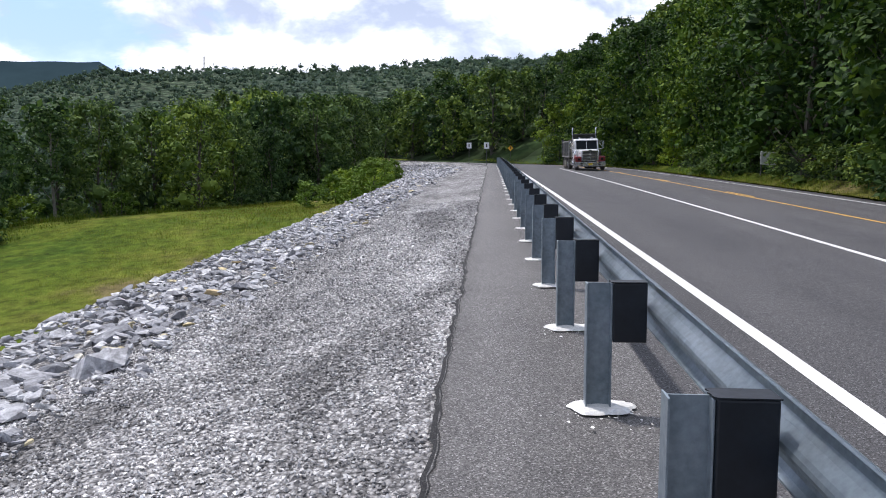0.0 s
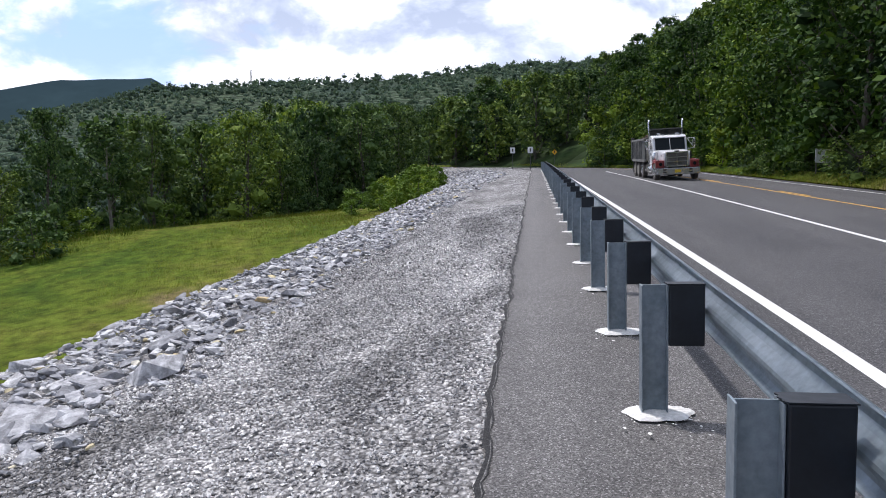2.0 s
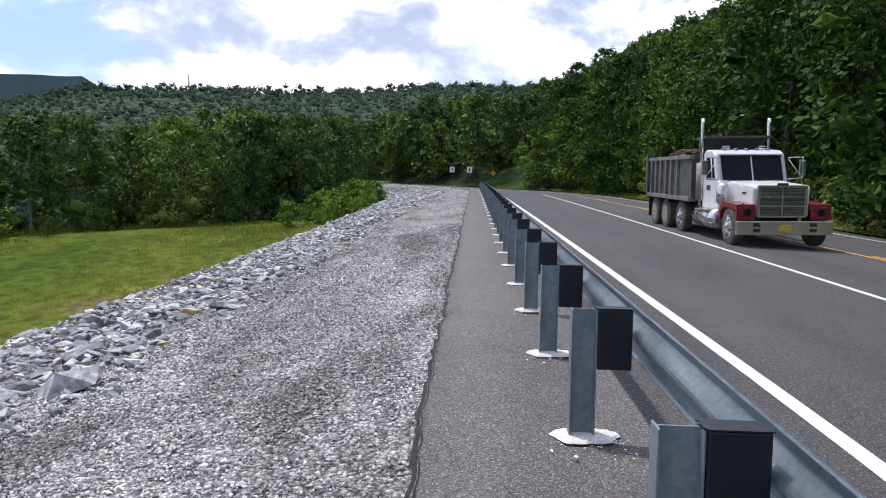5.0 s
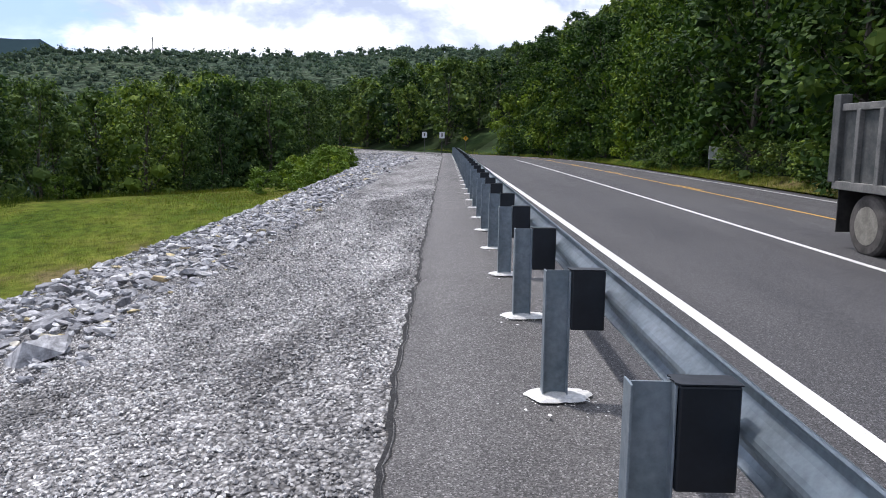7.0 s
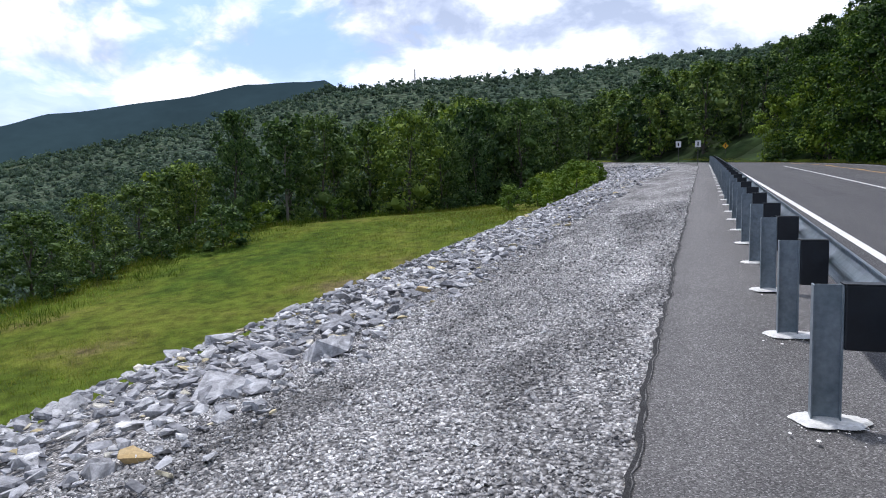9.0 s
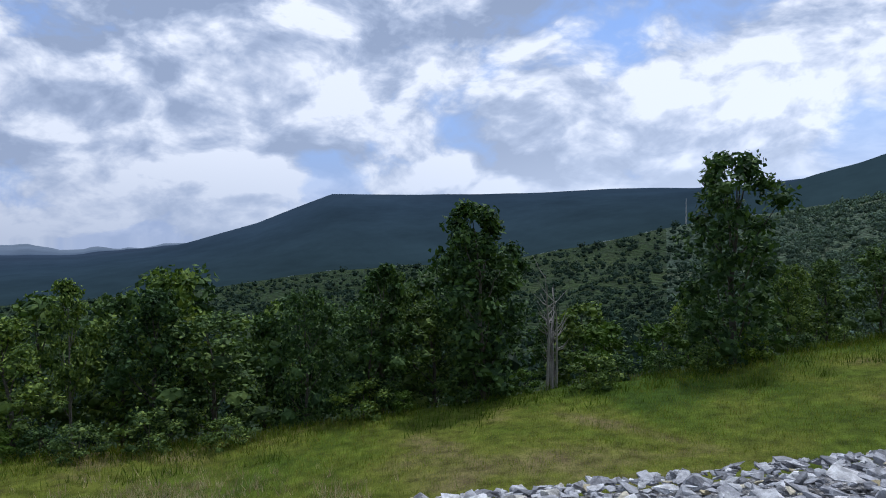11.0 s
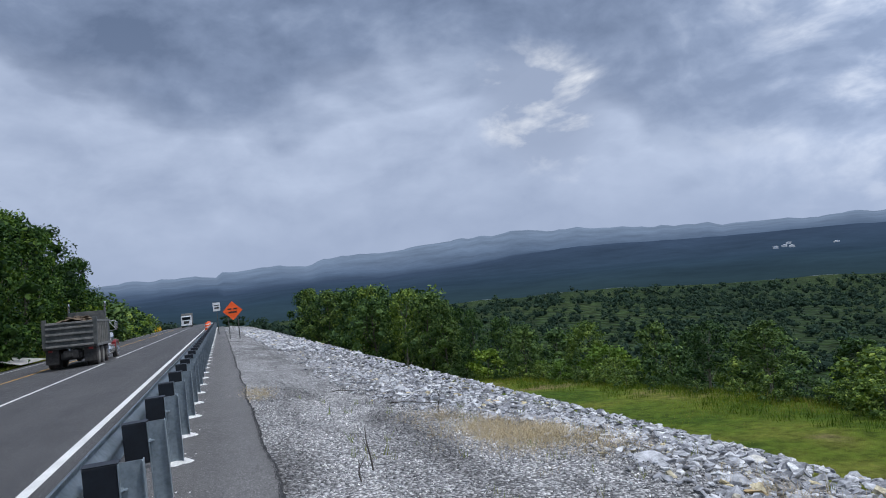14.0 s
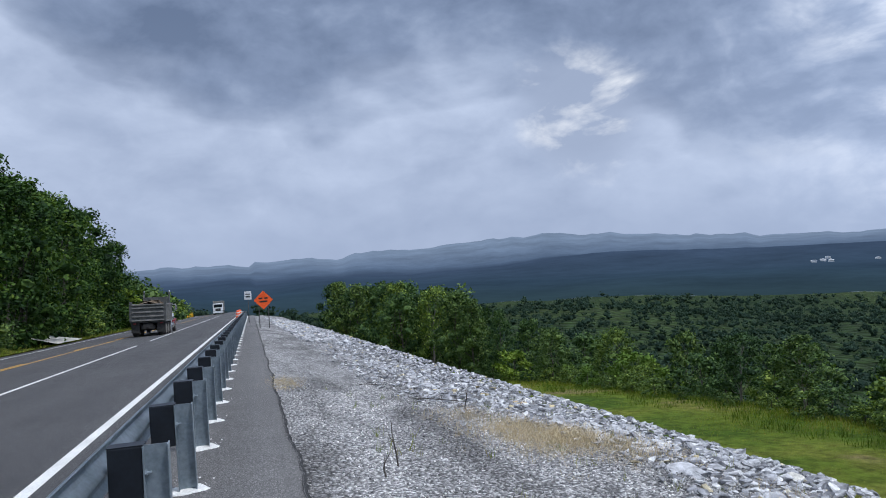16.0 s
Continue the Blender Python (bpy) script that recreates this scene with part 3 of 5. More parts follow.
YS = [-260 + 2.0 * i for i in range(231)]
ROAD_MID = 1.15
road = strip("road", [ROAD_MID, 2.3, 4.2, 6.1, 7.8, 9.55, 11.4, 13.0, 13.9, 14.0], YS, ASPHALT, 0.0,
             lambda x, y: right_rel(x, y) - (0.3 if x > 13.95 else 0.0))
tagged(road, "dark grey three-lane asphalt road with painted lines", "road", kind="structure")
verge = strip("verge", [13.96, 14.6, 15.4, 16.2, 16.9], YS, TURF, 0.05, lambda x, y: right_rel(x, y) + 0.04 * noise.noise((x, y * 0.5, 2.0)))
tagged(verge, "grassy roadside verge below the wooded slope", "verge", kind="structure")
Y_FINE = [-110 + 0.5 * i for i in range(481)]


def ragged(y):
    return 0.07 * noise.noise((0.0, y * 0.45, 2.0)) + 0.03 * noise.noise((0.0, y * 2.3, 7.0)) + 0.016 * noise.noise((0.0, y * 8.0, 3.0)) - 0.32


Y_EDGE = [y for y in Y_FINE if y < -18] + [-18 + 0.1 * i for i in range(400)] + [y for y in Y_FINE if y >= 22]
shoulder = strip("pavement", [lambda y: ragged(y) - 0.02, ragged, 0.2, 0.7, 1.154], Y_EDGE, SHOULDER, 0.012,
                 lambda x, y: (right_rel(x, y) if x > 0.67 else 0.0) - (0.09 if x < ragged(y) - 0.01 else 0.0))
tagged(shoulder, "grey asphalt strip under a guard rail", "shoulder", kind="structure")

seam = strip("trim", [lambda y: ragged(y) - 0.032 - 0.03 * noise.noise((2.0, y * 5.1, 0.0)), lambda y: ragged(y) + 0.014 + 0.02 * noise.noise((5.0, y * 6.0, 0.0))], Y_EDGE, ASPHALT_EDGE, 0.016, lambda x, y: -0.02 if x < ragged(y) - 0.01 else 0.0)
tagged(seam, "black crumbling asphalt edge along the gravel", "asphalt edge", kind="structure")


def gravel_h(x, y):
    d = -x
    return left_rel(d, y) - 0.03 + 0.035 * noise.noise((x * 0.9, y * 0.33, 3.0)) + 0.012 * noise.noise((x * 4, y * 4, 5.0)) + 0.03 * noise.noise((x * 0.5 + y * 0.9, (x - y) * 0.25, 9.0))


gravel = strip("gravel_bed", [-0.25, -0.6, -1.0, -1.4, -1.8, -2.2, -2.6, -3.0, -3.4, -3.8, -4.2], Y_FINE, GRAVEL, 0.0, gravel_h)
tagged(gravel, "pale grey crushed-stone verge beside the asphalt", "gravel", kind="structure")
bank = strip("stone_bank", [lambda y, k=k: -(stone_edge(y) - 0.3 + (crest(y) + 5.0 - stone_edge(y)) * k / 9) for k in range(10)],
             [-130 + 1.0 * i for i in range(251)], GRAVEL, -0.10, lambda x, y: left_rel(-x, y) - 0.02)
tagged(bank, "steep bank of broken stone below the road", "embankment", kind="structure")


def line_strip(label, x, w, y0, y1, mat, lift=0.005):
    n = max(2, int((y1 - y0) / 1.5))
    ys = [y0 + (y1 - y0) * i / n for i in range(n + 1)]
    way = x if callable(x) else (lambda y: x)
    ob = strip("road_line", [lambda y: way(y) - w / 2, way, lambda y: way(y) + w / 2], ys, mat, lift)
    return tagged(ob, label, "road marking", kind="structure")


line_strip("solid white edge line on dark asphalt", lambda y: float(np.interp(y, [-6, 5, 50], [2.25, 2.39, 2.10])), 0.15, -230, 150, PAINT_W)
for y0, y1 in ((-150, -46), (-41, 62)):
    line_strip("long white lane line on dark asphalt", 6.1, 0.13, y0, y1, PAINT_W)
line_strip("solid yellow centre line on dark asphalt", 9.5, 0.12, -230, 150, PAINT_Y)
for k in range(22):
    y = -120 + 12.2 * k
    line_strip("broken yellow centre line dash", 9.74, 0.12, y, y + 3.05, PAINT_Y)
line_strip("solid white far edge line", 12.9, 0.13, -230, 150, PAINT_W)

# ---- guard rail ----
def box(bm, x0, x1, y0, y1, z0, z1):
    v = [bm.verts.new((x, y, z)) for x in (x0, x1) for y in (y0, y1) for z in (z0, z1)]
    for f in ((0, 1, 3, 2), (4, 6, 7, 5), (0, 4, 5, 1), (2, 3, 7, 6), (0, 2, 6, 4), (1, 5, 7, 3)):
        bm.faces.new([v[i] for i in f])
    return v


def boxes(*dims, bevel=0.0):
    bm = bmesh.new()
    for d in dims:
        box(bm, *d)
    if bevel:
        bmesh.ops.bevel(bm, geom=bm.edges[:], offset=bevel, segments=2, affect="EDGES", profile=0.5)
    return bm


def tube(bm, points, radii, sides=8, cap=True):
    """A round bar along points."""
    rings = []
    for i, p in enumerate(points):
        a = Vector(points[max(0, i - 1)])
        b = Vector(points[min(len(points) - 1, i + 1)])
        d = (b - a).normalized()
        u = d.cross(Vector((0.31, 0.17, 0.93))).normalized() if abs(d.z) < 0.9 else d.cross(Vector((1, 0.1, 0))).normalized()
        w = d.cross(u)
        rings.append([bm.verts.new(Vector(p) + (u * math.cos(6.2832 * k / sides) + w * math.sin(6.2832 * k / sides)) * radii[i]) for k in range(sides)])
    for r0, r1 in zip(rings, rings[1:]):
        for k in range(sides):
            bm.faces.new((r0[k], r0[(k + 1) % sides], r1[(k + 1) % sides], r1[k]))
    if cap:
        bm.faces.new(rings[0][::-1])
        bm.faces.new(rings[-1])
    return bm


def guard_post():
    t = thing("guardrail_post", "galvanised steel I-beam guard rail post with black spacer block", "guardrail post", "guard rail posts")
    bm = bmesh.new()
    half = [(0.595, -0.05), (0.603, -0.05), (0.603, -0.003), (0.742, -0.003), (0.742, -0.05), (0.75, -0.05)]
    outline = half + [(x, -y) for x, y in half[::-1]]
    low, high = [[bm.verts.new((x, y, z)) for x, y in outline] for z in (-0.12, 0.79)]
    for k in range(12):
        bm.faces.new((low[k], low[(k + 1) % 12], high[(k + 1) % 12], high[k]))
    bm.faces.new(high)
    bmesh.ops.bevel(bm, geom=bm.edges[:], offset=0.0015, segments=1, affect="EDGES")
    part("post", bm, ZINC, t)
    part("spacer_block", boxes((0.752, 0.955, -0.066, 0.04, 0.43, 0.795), bevel=0.008), BLACKBLOCK, t, "black moulded spacer block")
    bm = bmesh.new()
    lip = [(0.957, -0.069), (0.957, 0.042), (0.742, 0.042), (0.736, 0.03), (0.745, 0.012), (0.733, -0.01), (0.742, -0.028), (0.738, -0.05), (0.752, -0.069)]
    low, high = [[bm.verts.new((x, y, z)) for x, y in lip] for z in (0.797, 0.802)]
    for k in range(len(lip)):
        bm.faces.new((low[k], low[(k + 1) % len(lip)], high[(k + 1) % len(lip)], high[k]))
    bm.faces.new(high)
    bm.faces.new(low[::-1])
    part("top_lip", bm, BLACKBLOCK, t, "torn black plastic lip")
    bm = bmesh.new()
    tube(bm, [(0.745, 0.02, 0.62), (0.70, 0.02, 0.62)], [0.011, 0.011], 8)
    tube(bm, [(0.742, 0.02, 0.62), (0.728, 0.02, 0.62)], [0.020, 0.020], 6)
    part("bolt", bm, ZINC, t)
    rng = random.Random(5)
    bm = bmesh.new()
    top, low = [], []
    for k in range(40):
        a = 6.2832 * k / 40
        r = 0.165 + 0.018 * math.sin(2 * a + 1) + 0.012 * math.sin(5 * a) + rng.uniform(-0.008, 0.010)
        low.append(bm.verts.new((0.70 + r * 1.15 * math.cos(a), r * math.sin(a), 0.003)))
        top.append(bm.verts.new((0.70 + r * 1.02 * math.cos(a), r * 0.88 * math.sin(a), 0.014 + rng.uniform(0, 0.006))))
    mid = bm.verts.new((0.68, 0, 0.03))
    for k in range(40):
        j = (k + 1) % 40
        bm.faces.new((low[k], low[j], top[j], top[k]))
        bm.faces.new((top[k], top[j], mid))
    part("grout_collar", bm, GROUT, t, "rough white grout collar")
    bm = bmesh.new()
    for q in range(28):
        a, r = rng.uniform(3.4, 6.0), 0.17 + 0.28 * rng.random() ** 1.6
        cx, cy, d = 0.68 + r * math.cos(a), r * math.sin(a), rng.uniform(0.003, 0.009) * (2.0 if q % 9 == 0 else 1.0)
        ring = [bm.verts.new((cx + d * rng.uniform(0.6, 1.3) * math.cos(6.28 * w / 7), cy + d * rng.uniform(0.7, 2.2) * math.sin(6.28 * w / 7), 0.0025 + 0.00004 * q)) for w in range(7)]
        bm.faces.new(ring)
    tagged(part("grout_splash", bm, GROUT, t, "white grout specks"), kind="stuff")
    return t


def lean(y):
    return math.degrees(math.atan2(grade(y + 1) - grade(y - 1), 2.0))


POST0, PITCH = 4.26, 1.905
first_post = guard_post()
rng = random.Random(11)
post_ys = [POST0 + PITCH * k for k in range(-58, 33)]
for n, y in enumerate(post_ys):
    m = pose(bend(y) + rng.uniform(-0.006, 0.006), y, grade(y) + 0.012, rng.uniform(-0.5, 0.5), rng.uniform(-0.6, 0.6), rng.uniform(-1.5, 1.5) + math.degrees(-math.atan2(bend(y + 1) - bend(y - 1), 2)))
    if n == 0:
        first_post.matrix_basis = m
    else:
        copy_thing(first_post, m)

# W-beam: height, depth from the block's face
PROFILE = [(0.790, 0.050), (0.798, 0.056), (0.796, 0.066), (0.775, 0.078), (0.752, 0.082), (0.728, 0.078), (0.700, 0.058), (0.665, 0.024), (0.648, 0.012), (0.630, 0.008),
           (0.612, 0.012), (0.598, 0.024), (0.575, 0.052), (0.555, 0.072), (0.535, 0.081), (0.512, 0.080), (0.488, 0.066), (0.468, 0.046), (0.460, 0.044)]
PROFILE = [(0.488 + (z - 0.46) * 0.92, d) for z, d in PROFILE]
rail = thing("guardrail_beam", "long galvanised W-shaped steel guard rail", "guardrail")
for k in range(-29, 17):
    y0 = POST0 + 2 * PITCH * k - 0.16
    y1 = POST0 + 2 * PITCH * (k + 1) + 0.16
    bm = bmesh.new()
    steps = [y0 + (y1 - y0) * i / 3 for i in range(4)]
    rows_a = []
    proud = 0.004 * (k % 2)
    for y in steps:
        rows_a.append([bm.verts.new((0.958 + proud + d + bend(y), y, grade(y) + z + 0.0)) for z, d in PROFILE])
    for r0, r1 in zip(rows_a, rows_a[1:]):
        for a in range(len(PROFILE) - 1):
            bm.faces.new((r0[a], r0[a + 1], r1[a + 1], r1[a]))
    bmesh.ops.solidify(bm, geom=bm.faces[:], thickness=0.003)
    part("beam_panel", bm, BEAMZINC, rail)
y_end = post_ys[-1]
bm = bmesh.new()
box(bm, bend(y_end) + 0.93, bend(y_end) + 1.14, y_end + 1.98, y_end + 2.06, grade(y_end) + 0.3, grade(y_end) + 0.85)
part("end_terminal", bm, ZINC, rail)

# ---- trees and shrubs ----
def leaf_sheet(nprng, centres, normals, size):
    """Folded rhombic leaf clumps, four corners each."""
    n = len(centres)
    t = nprng.normal(size=(n, 3))
    t -= normals * np.sum(t * normals, axis=1, keepdims=True)
    t /= np.linalg.norm(t, axis=1, keepdims=True) + 1e-9
    b = np.cross(normals, t)
    s = size * nprng.uniform(0.55, 1.35, (n, 1))
    fold = normals * s * nprng.uniform(-0.35, 0.35, (n, 1))
    v = np.stack([centres - t * s, centres - b * s * 0.62 + fold, centres + t * s, centres + b * s * 0.62 + fold], axis=1)
    return v.reshape(-1, 3)


def lump(nprng, centre, radius, squash=0.8):
    """A rough twenty-faced mass of inner foliage."""
    p = (1 + 5 ** 0.5) / 2
    v = np.array([(-1, p, 0), (1, p, 0), (-1, -p, 0), (1, -p, 0), (0, -1, p), (0, 1, p), (0, -1, -p), (0, 1, -p), (p, 0, -1), (p, 0, 1), (-p, 0, -1), (-p, 0, 1)]) / 1.9
    v = v * nprng.uniform(0.75, 1.2, (12, 1)) * radius * np.array([1, 1, squash])
    return v + centre


LUMP_FACES = [(0, 11, 5), (0, 5, 1), (0, 1, 7), (0, 7, 10), (0, 10, 11), (1, 5, 9), (5, 11, 4), (11, 10, 2), (10, 7, 6), (7, 1, 8),
              (3, 9, 4), (3, 4, 2), (3, 2, 6), (3, 6, 8), (3, 8, 9), (4, 9, 5), (2, 4, 11), (6, 2, 10), (8, 6, 7), (9, 8, 1)]


def crown_mesh(seed, height, width, low, lobes, leaves, leaf, mat, open_=0.0):
    """Lobes of leaf clumps round limbs, between the height low and the top."""
    g = np.random.default_rng(seed)
    verts, faces, tips = [], [], []
    for k in range(lobes):
        f = (k + 0.5) / lobes
        z = low + (height - low) * (f ** 0.85)
        reach = width * 0.5 * (math.sin(math.pi * min(1.0, 0.16 + 0.80 * f)) ** 0.7) * g.uniform(0.35, 0.95)
        a = k * 2.4 + g.uniform(-0.5, 0.5)
        r = width * g.uniform(0.13, 0.23) * (1.1 - 0.45 * f)
        c = np.array([math.cos(a) * reach, math.sin(a) * reach, min(z, height - r * 0.8)])
        tips.append((c, r))
        base = sum(len(x) for x in verts)
        if g.uniform() > open_:
            verts.append(lump(g, c, r * (0.34 if mat is LEAF_HILL else 0.48)))
            faces += [tuple(base + i for i in t) for t in LUMP_FACES]
        n = leaves // lobes
        for count, lo, hi, grow in ((n, 0.55, 1.18, 1.0), (max(6, n // 4), 0.22, 0.62, 1.5)):
            base = sum(len(x) for x in verts)
            d = g.normal(size=(count, 3))
            d /= np.linalg.norm(d, axis=1, keepdims=True)
            rad = r * (lo + (hi - lo) * g.uniform(size=(count, 1)) ** 0.8)
            p = c + d * rad * np.array([1.05, 1.05, 0.85])
            nn = d * 0.6 + g.normal(size=(count, 3)) * 0.6 + np.array([0, 0, 0.35])
            nn /= np.linalg.norm(nn, axis=1, keepdims=True)
            verts.append(leaf_sheet(g, p, nn, leaf * grow))
            faces += [(base + 4 * i, base + 4 * i + 1, base + 4 * i + 2, base + 4 * i + 3) for i in range(count)]
    me = bpy.data.meshes.new("crown")
    me.from_pydata(np.concatenate(verts).tolist(), [], faces)
    me.materials.append(mat)
    return me, tips


def trunk_bm(seed, height, girth, tips, low, reach=1.0):
    g = random.Random(seed)
    bm = bmesh.new()
    bends = [(g.uniform(-0.03, 0.03) * height * f, g.uniform(-0.03, 0.03) * height * f, height * 0.86 * f - 0.5 * (f == 0)) for f in (0, 0.2, 0.45, 0.7, 1.0)]
    tube(bm, bends, [girth * 1.25, girth, girth * 0.8, girth * 0.5, girth * 0.12], 7)
    for c, r in tips[::2]:
        z0 = max(low * 0.6, c[2] - r * 2.2 - 0.1 * height)
        f = min(0.95, z0 / (height * 0.86))
        s = Vector((np.interp(f, [0, 0.2, 0.45, 0.7, 1], [b[0] for b in bends]), np.interp(f, [0, 0.2, 0.45, 0.7, 1], [b[1] for b in bends]), z0))
        e = Vector((c[0] * reach, c[1] * reach, c[2] * 1.0))
        m = (s + e) / 2 + Vector((0, 0, -0.06 * height * g.random()))
        tube(bm, [s, m, e], [girth * 0.38 * (1 - f * 0.5), girth * 0.24, girth * 0.06], 5)
    return bm


def tree(name, label, category, seed, height, width, low, lobes, leaves, leaf, mat, group, open_=0.0, girth=None, bark=None):
    t = thing(name, label, category, group)
    me, tips = crown_mesh(seed, height, width, low, lobes, leaves, leaf, mat, open_)
    part("trunk", trunk_bm(seed, height, girth or height * 0.014, tips, low), bark or BARK, t)
    c = new("crown", me)
    c.parent = t
    return t


EYE = 1.62
TOP_AZ = [-2, 3.7, 8.7, 14, 20, 25, 29, 33, 36, 39, 43, 48, 53, 57, 61, 66, 71, 75, 78, 81.6, 84, 87, 90, 95, 101, 106, 110, 113, 116, 119, 123, 130, 137, 146, 156, 160, 164, 168, 173, 177, 181]
TOP_EL = [3.4, 4.2, 6.3, 6.8, 7.2, 5.6, 5.3, 6.6, 6.6, 5.0, 1.6, 0.2, -1.2, -2.0, -3.0, -4.6, -3.8, -3.0, -0.8, 0.9, -1.4, -3.4, -2.0, -4.0, -2.8, -1.8, -2.8, -2.4, -4.2, -7.4, -7.8, -8.0, -7.5, -6.9, -6.5, -5.0, -2.8, -2.2, -2.0, -2.0, -2.2]

kinds = [
    tree("broadleaf_tree", "tall green broadleaf tree at the meadow's edge", "tree", 3, 12.0, 7.0, 1.6, 26, 2900, 0.17, LEAF, "trees along the meadow"),
    tree("broadleaf_tree", "tall green broadleaf tree at the meadow's edge", "tree", 4, 12.0, 8.2, 1.0, 28, 3100, 0.175, LEAF, "trees along the meadow"),
    tree("broadleaf_tree", "tall green broadleaf tree at the meadow's edge", "tree", 8, 12.0, 6.0, 2.4, 24, 2700, 0.165, LEAF, "trees along the meadow"),
    tree("broadleaf_tree", "tall green broadleaf tree at the meadow's edge", "tree", 15, 12.0, 9.0, 0.5, 30, 3200, 0.18, LEAF, "trees along the meadow"),
    tree("broadleaf_tree", "slender broadleaf tree with a bare pale lower trunk", "tree", 16, 12.0, 5.0, 4.2, 20, 2300, 0.165, LEAF, "trees along the meadow", 0.1, 0.15, PALEBARK),
    tree("broadleaf_tree", "slender broadleaf tree with a bare pale lower trunk", "tree", 17, 12.0, 6.2, 3.4, 22, 2500, 0.17, LEAF, "trees along the meadow", 0.1, 0.16, PALEBARK),
]
shrubs = [
    tree("shrub", "dense green shrub at the foot of the wood", "shrub", 21, 4.0, 4.2, 0.2, 14, 950, 0.14, LEAF, "shrubs along the wood", 0.0, 0.05),
    tree("shrub", "bright green young shrub at the foot of the wood", "shrub", 22, 4.0, 3.6, 0.2, 13, 900, 0.14, LEAF_BRIGHT, "shrubs along the wood", 0.0, 0.05),
]
backs = [
    tree("broadleaf_tree", "green broadleaf tree deeper in the wood", "tree", 81, 12.0, 7.2, 1.4, 22, 1150, 0.29, LEAF, "trees deeper in the wood"),
    tree("broadleaf_tree", "green broadleaf tree deeper in the wood", "tree", 82, 12.0, 8.4, 1.0, 24, 1250, 0.30, LEAF, "trees deeper in the wood"),
]
used = set()


def plant(ob, x, y, scale, rng, sink=0.15, wide=1.0):
    m = pose(x, y, ground_height(x, y) - sink * scale, rng.uniform(-3, 3), rng.uniform(-3, 3), rng.uniform(0, 360))
    if ob in used:
        t = copy_thing(ob, m)
    else:
        used.add(ob)
        ob.matrix_basis = m
        t = ob
    t.scale = (scale * wide, scale * wide, scale)
    return t


rng = random.Random(42)


def wood_edge(y):
    return float(np.interp(y, EDGE_Y, EDGE_X))


# the wood below the meadow, in three loose rows
for row, (off, step, drop) in enumerate(((0.8, 5.0, 0.2), (6.5, 6.0, 0.6), (14.0, 9.5, 0.9))):
    y = -150.0 + row
    while y < 150:
        x = bend(y) - wood_edge(y) - off - rng.uniform(0, 3.5)
        yy = y + rng.uniform(-1.5, 1.5)
        d = math.hypot(x, yy)
        az = math.degrees(math.atan2(-x, yy))
        top = np.interp(az, TOP_AZ, TOP_EL) + (0.5 if az < 40 else -0.2) - rng.uniform(0, 1.5) * drop - (rng.uniform(0.6, 3.2) if rng.random() < 0.45 else 0)
        h = EYE + d * math.tan(radians(top)) - ground_height(x, yy)
        if h > 2.0:
            if h < 5.2:
                plant(rng.choice(shrubs), x, yy, h / 4.0, rng, 0.15, rng.uniform(1.0, 1.4))
            else:
                plant(rng.choice(kinds if row == 0 and y < 100 else backs), x, yy, h / 12.0, rng, 0.15, rng.uniform(0.7, 1.1) * (1.3 if h < 8 else 1.0))
        y += step * rng.uniform(0.75, 1.25) * (1.3 if y > 100 else 0.8 if y > 45 else 0.68 if -32 < y < 6 else 1.0)
# shrubs and brambles along the foot of the wood
y = -120.0
while y < 105:
    x = bend(y) - wood_edge(y) + rng.uniform(-1.0, 1.4)
    plant(shrubs[1] if rng.random() < 0.3 else shrubs[0], x, y, rng.uniform(0.25, 0.62), rng, 0.3, 1.35)
    y += rng.uniform(1.8, 4.2)
# young growth where the meadow narrows ahead
for k in range(38):
    y = rng.uniform(54, 98)
    x = bend(y) - crest(y) - rng.uniform(1.5, 8.0)
    plant(shrubs[1], x, y, rng.uniform(0.35, 0.85), rng, 0.2, 1.2)

plant(shrubs[0], -55 * math.sin(radians(38.4)), 55 * math.cos(radians(38.4)), 0.85, rng, 0.2, 1.3)

# a lone ash, an ivy-clad tree and a dead one that stand out of the wood's edge
def by_bearing(az, d):
    return -d * math.sin(radians(az)), d * math.cos(radians(az))


ash = tree("ash_tree", "lone slender broadleaf tree with an open crown", "tree", 31, 12.6, 6.6, 1.2, 34, 3000, 0.19, LEAF, "", 0.45, 0.2)
plant(ash, *by_bearing(61.6, 43.5), 1.0, rng)
ivy = tree("ivy_clad_tree", "tall tree thickly clad in dark green ivy", "tree", 33, 11.6, 5.4, 0.3, 26, 2900, 0.19, LEAF, "")
plant(ivy, *by_bearing(81.2, 38.5), 0.98, rng)
young = tree("young_tree", "slim dark young tree at the wood's edge", "tree", 34, 9.0, 3.0, 1.0, 16, 1500, 0.17, LEAF, "")
plant(young, *by_bearing(89.7, 40.5), 1.0, rng)


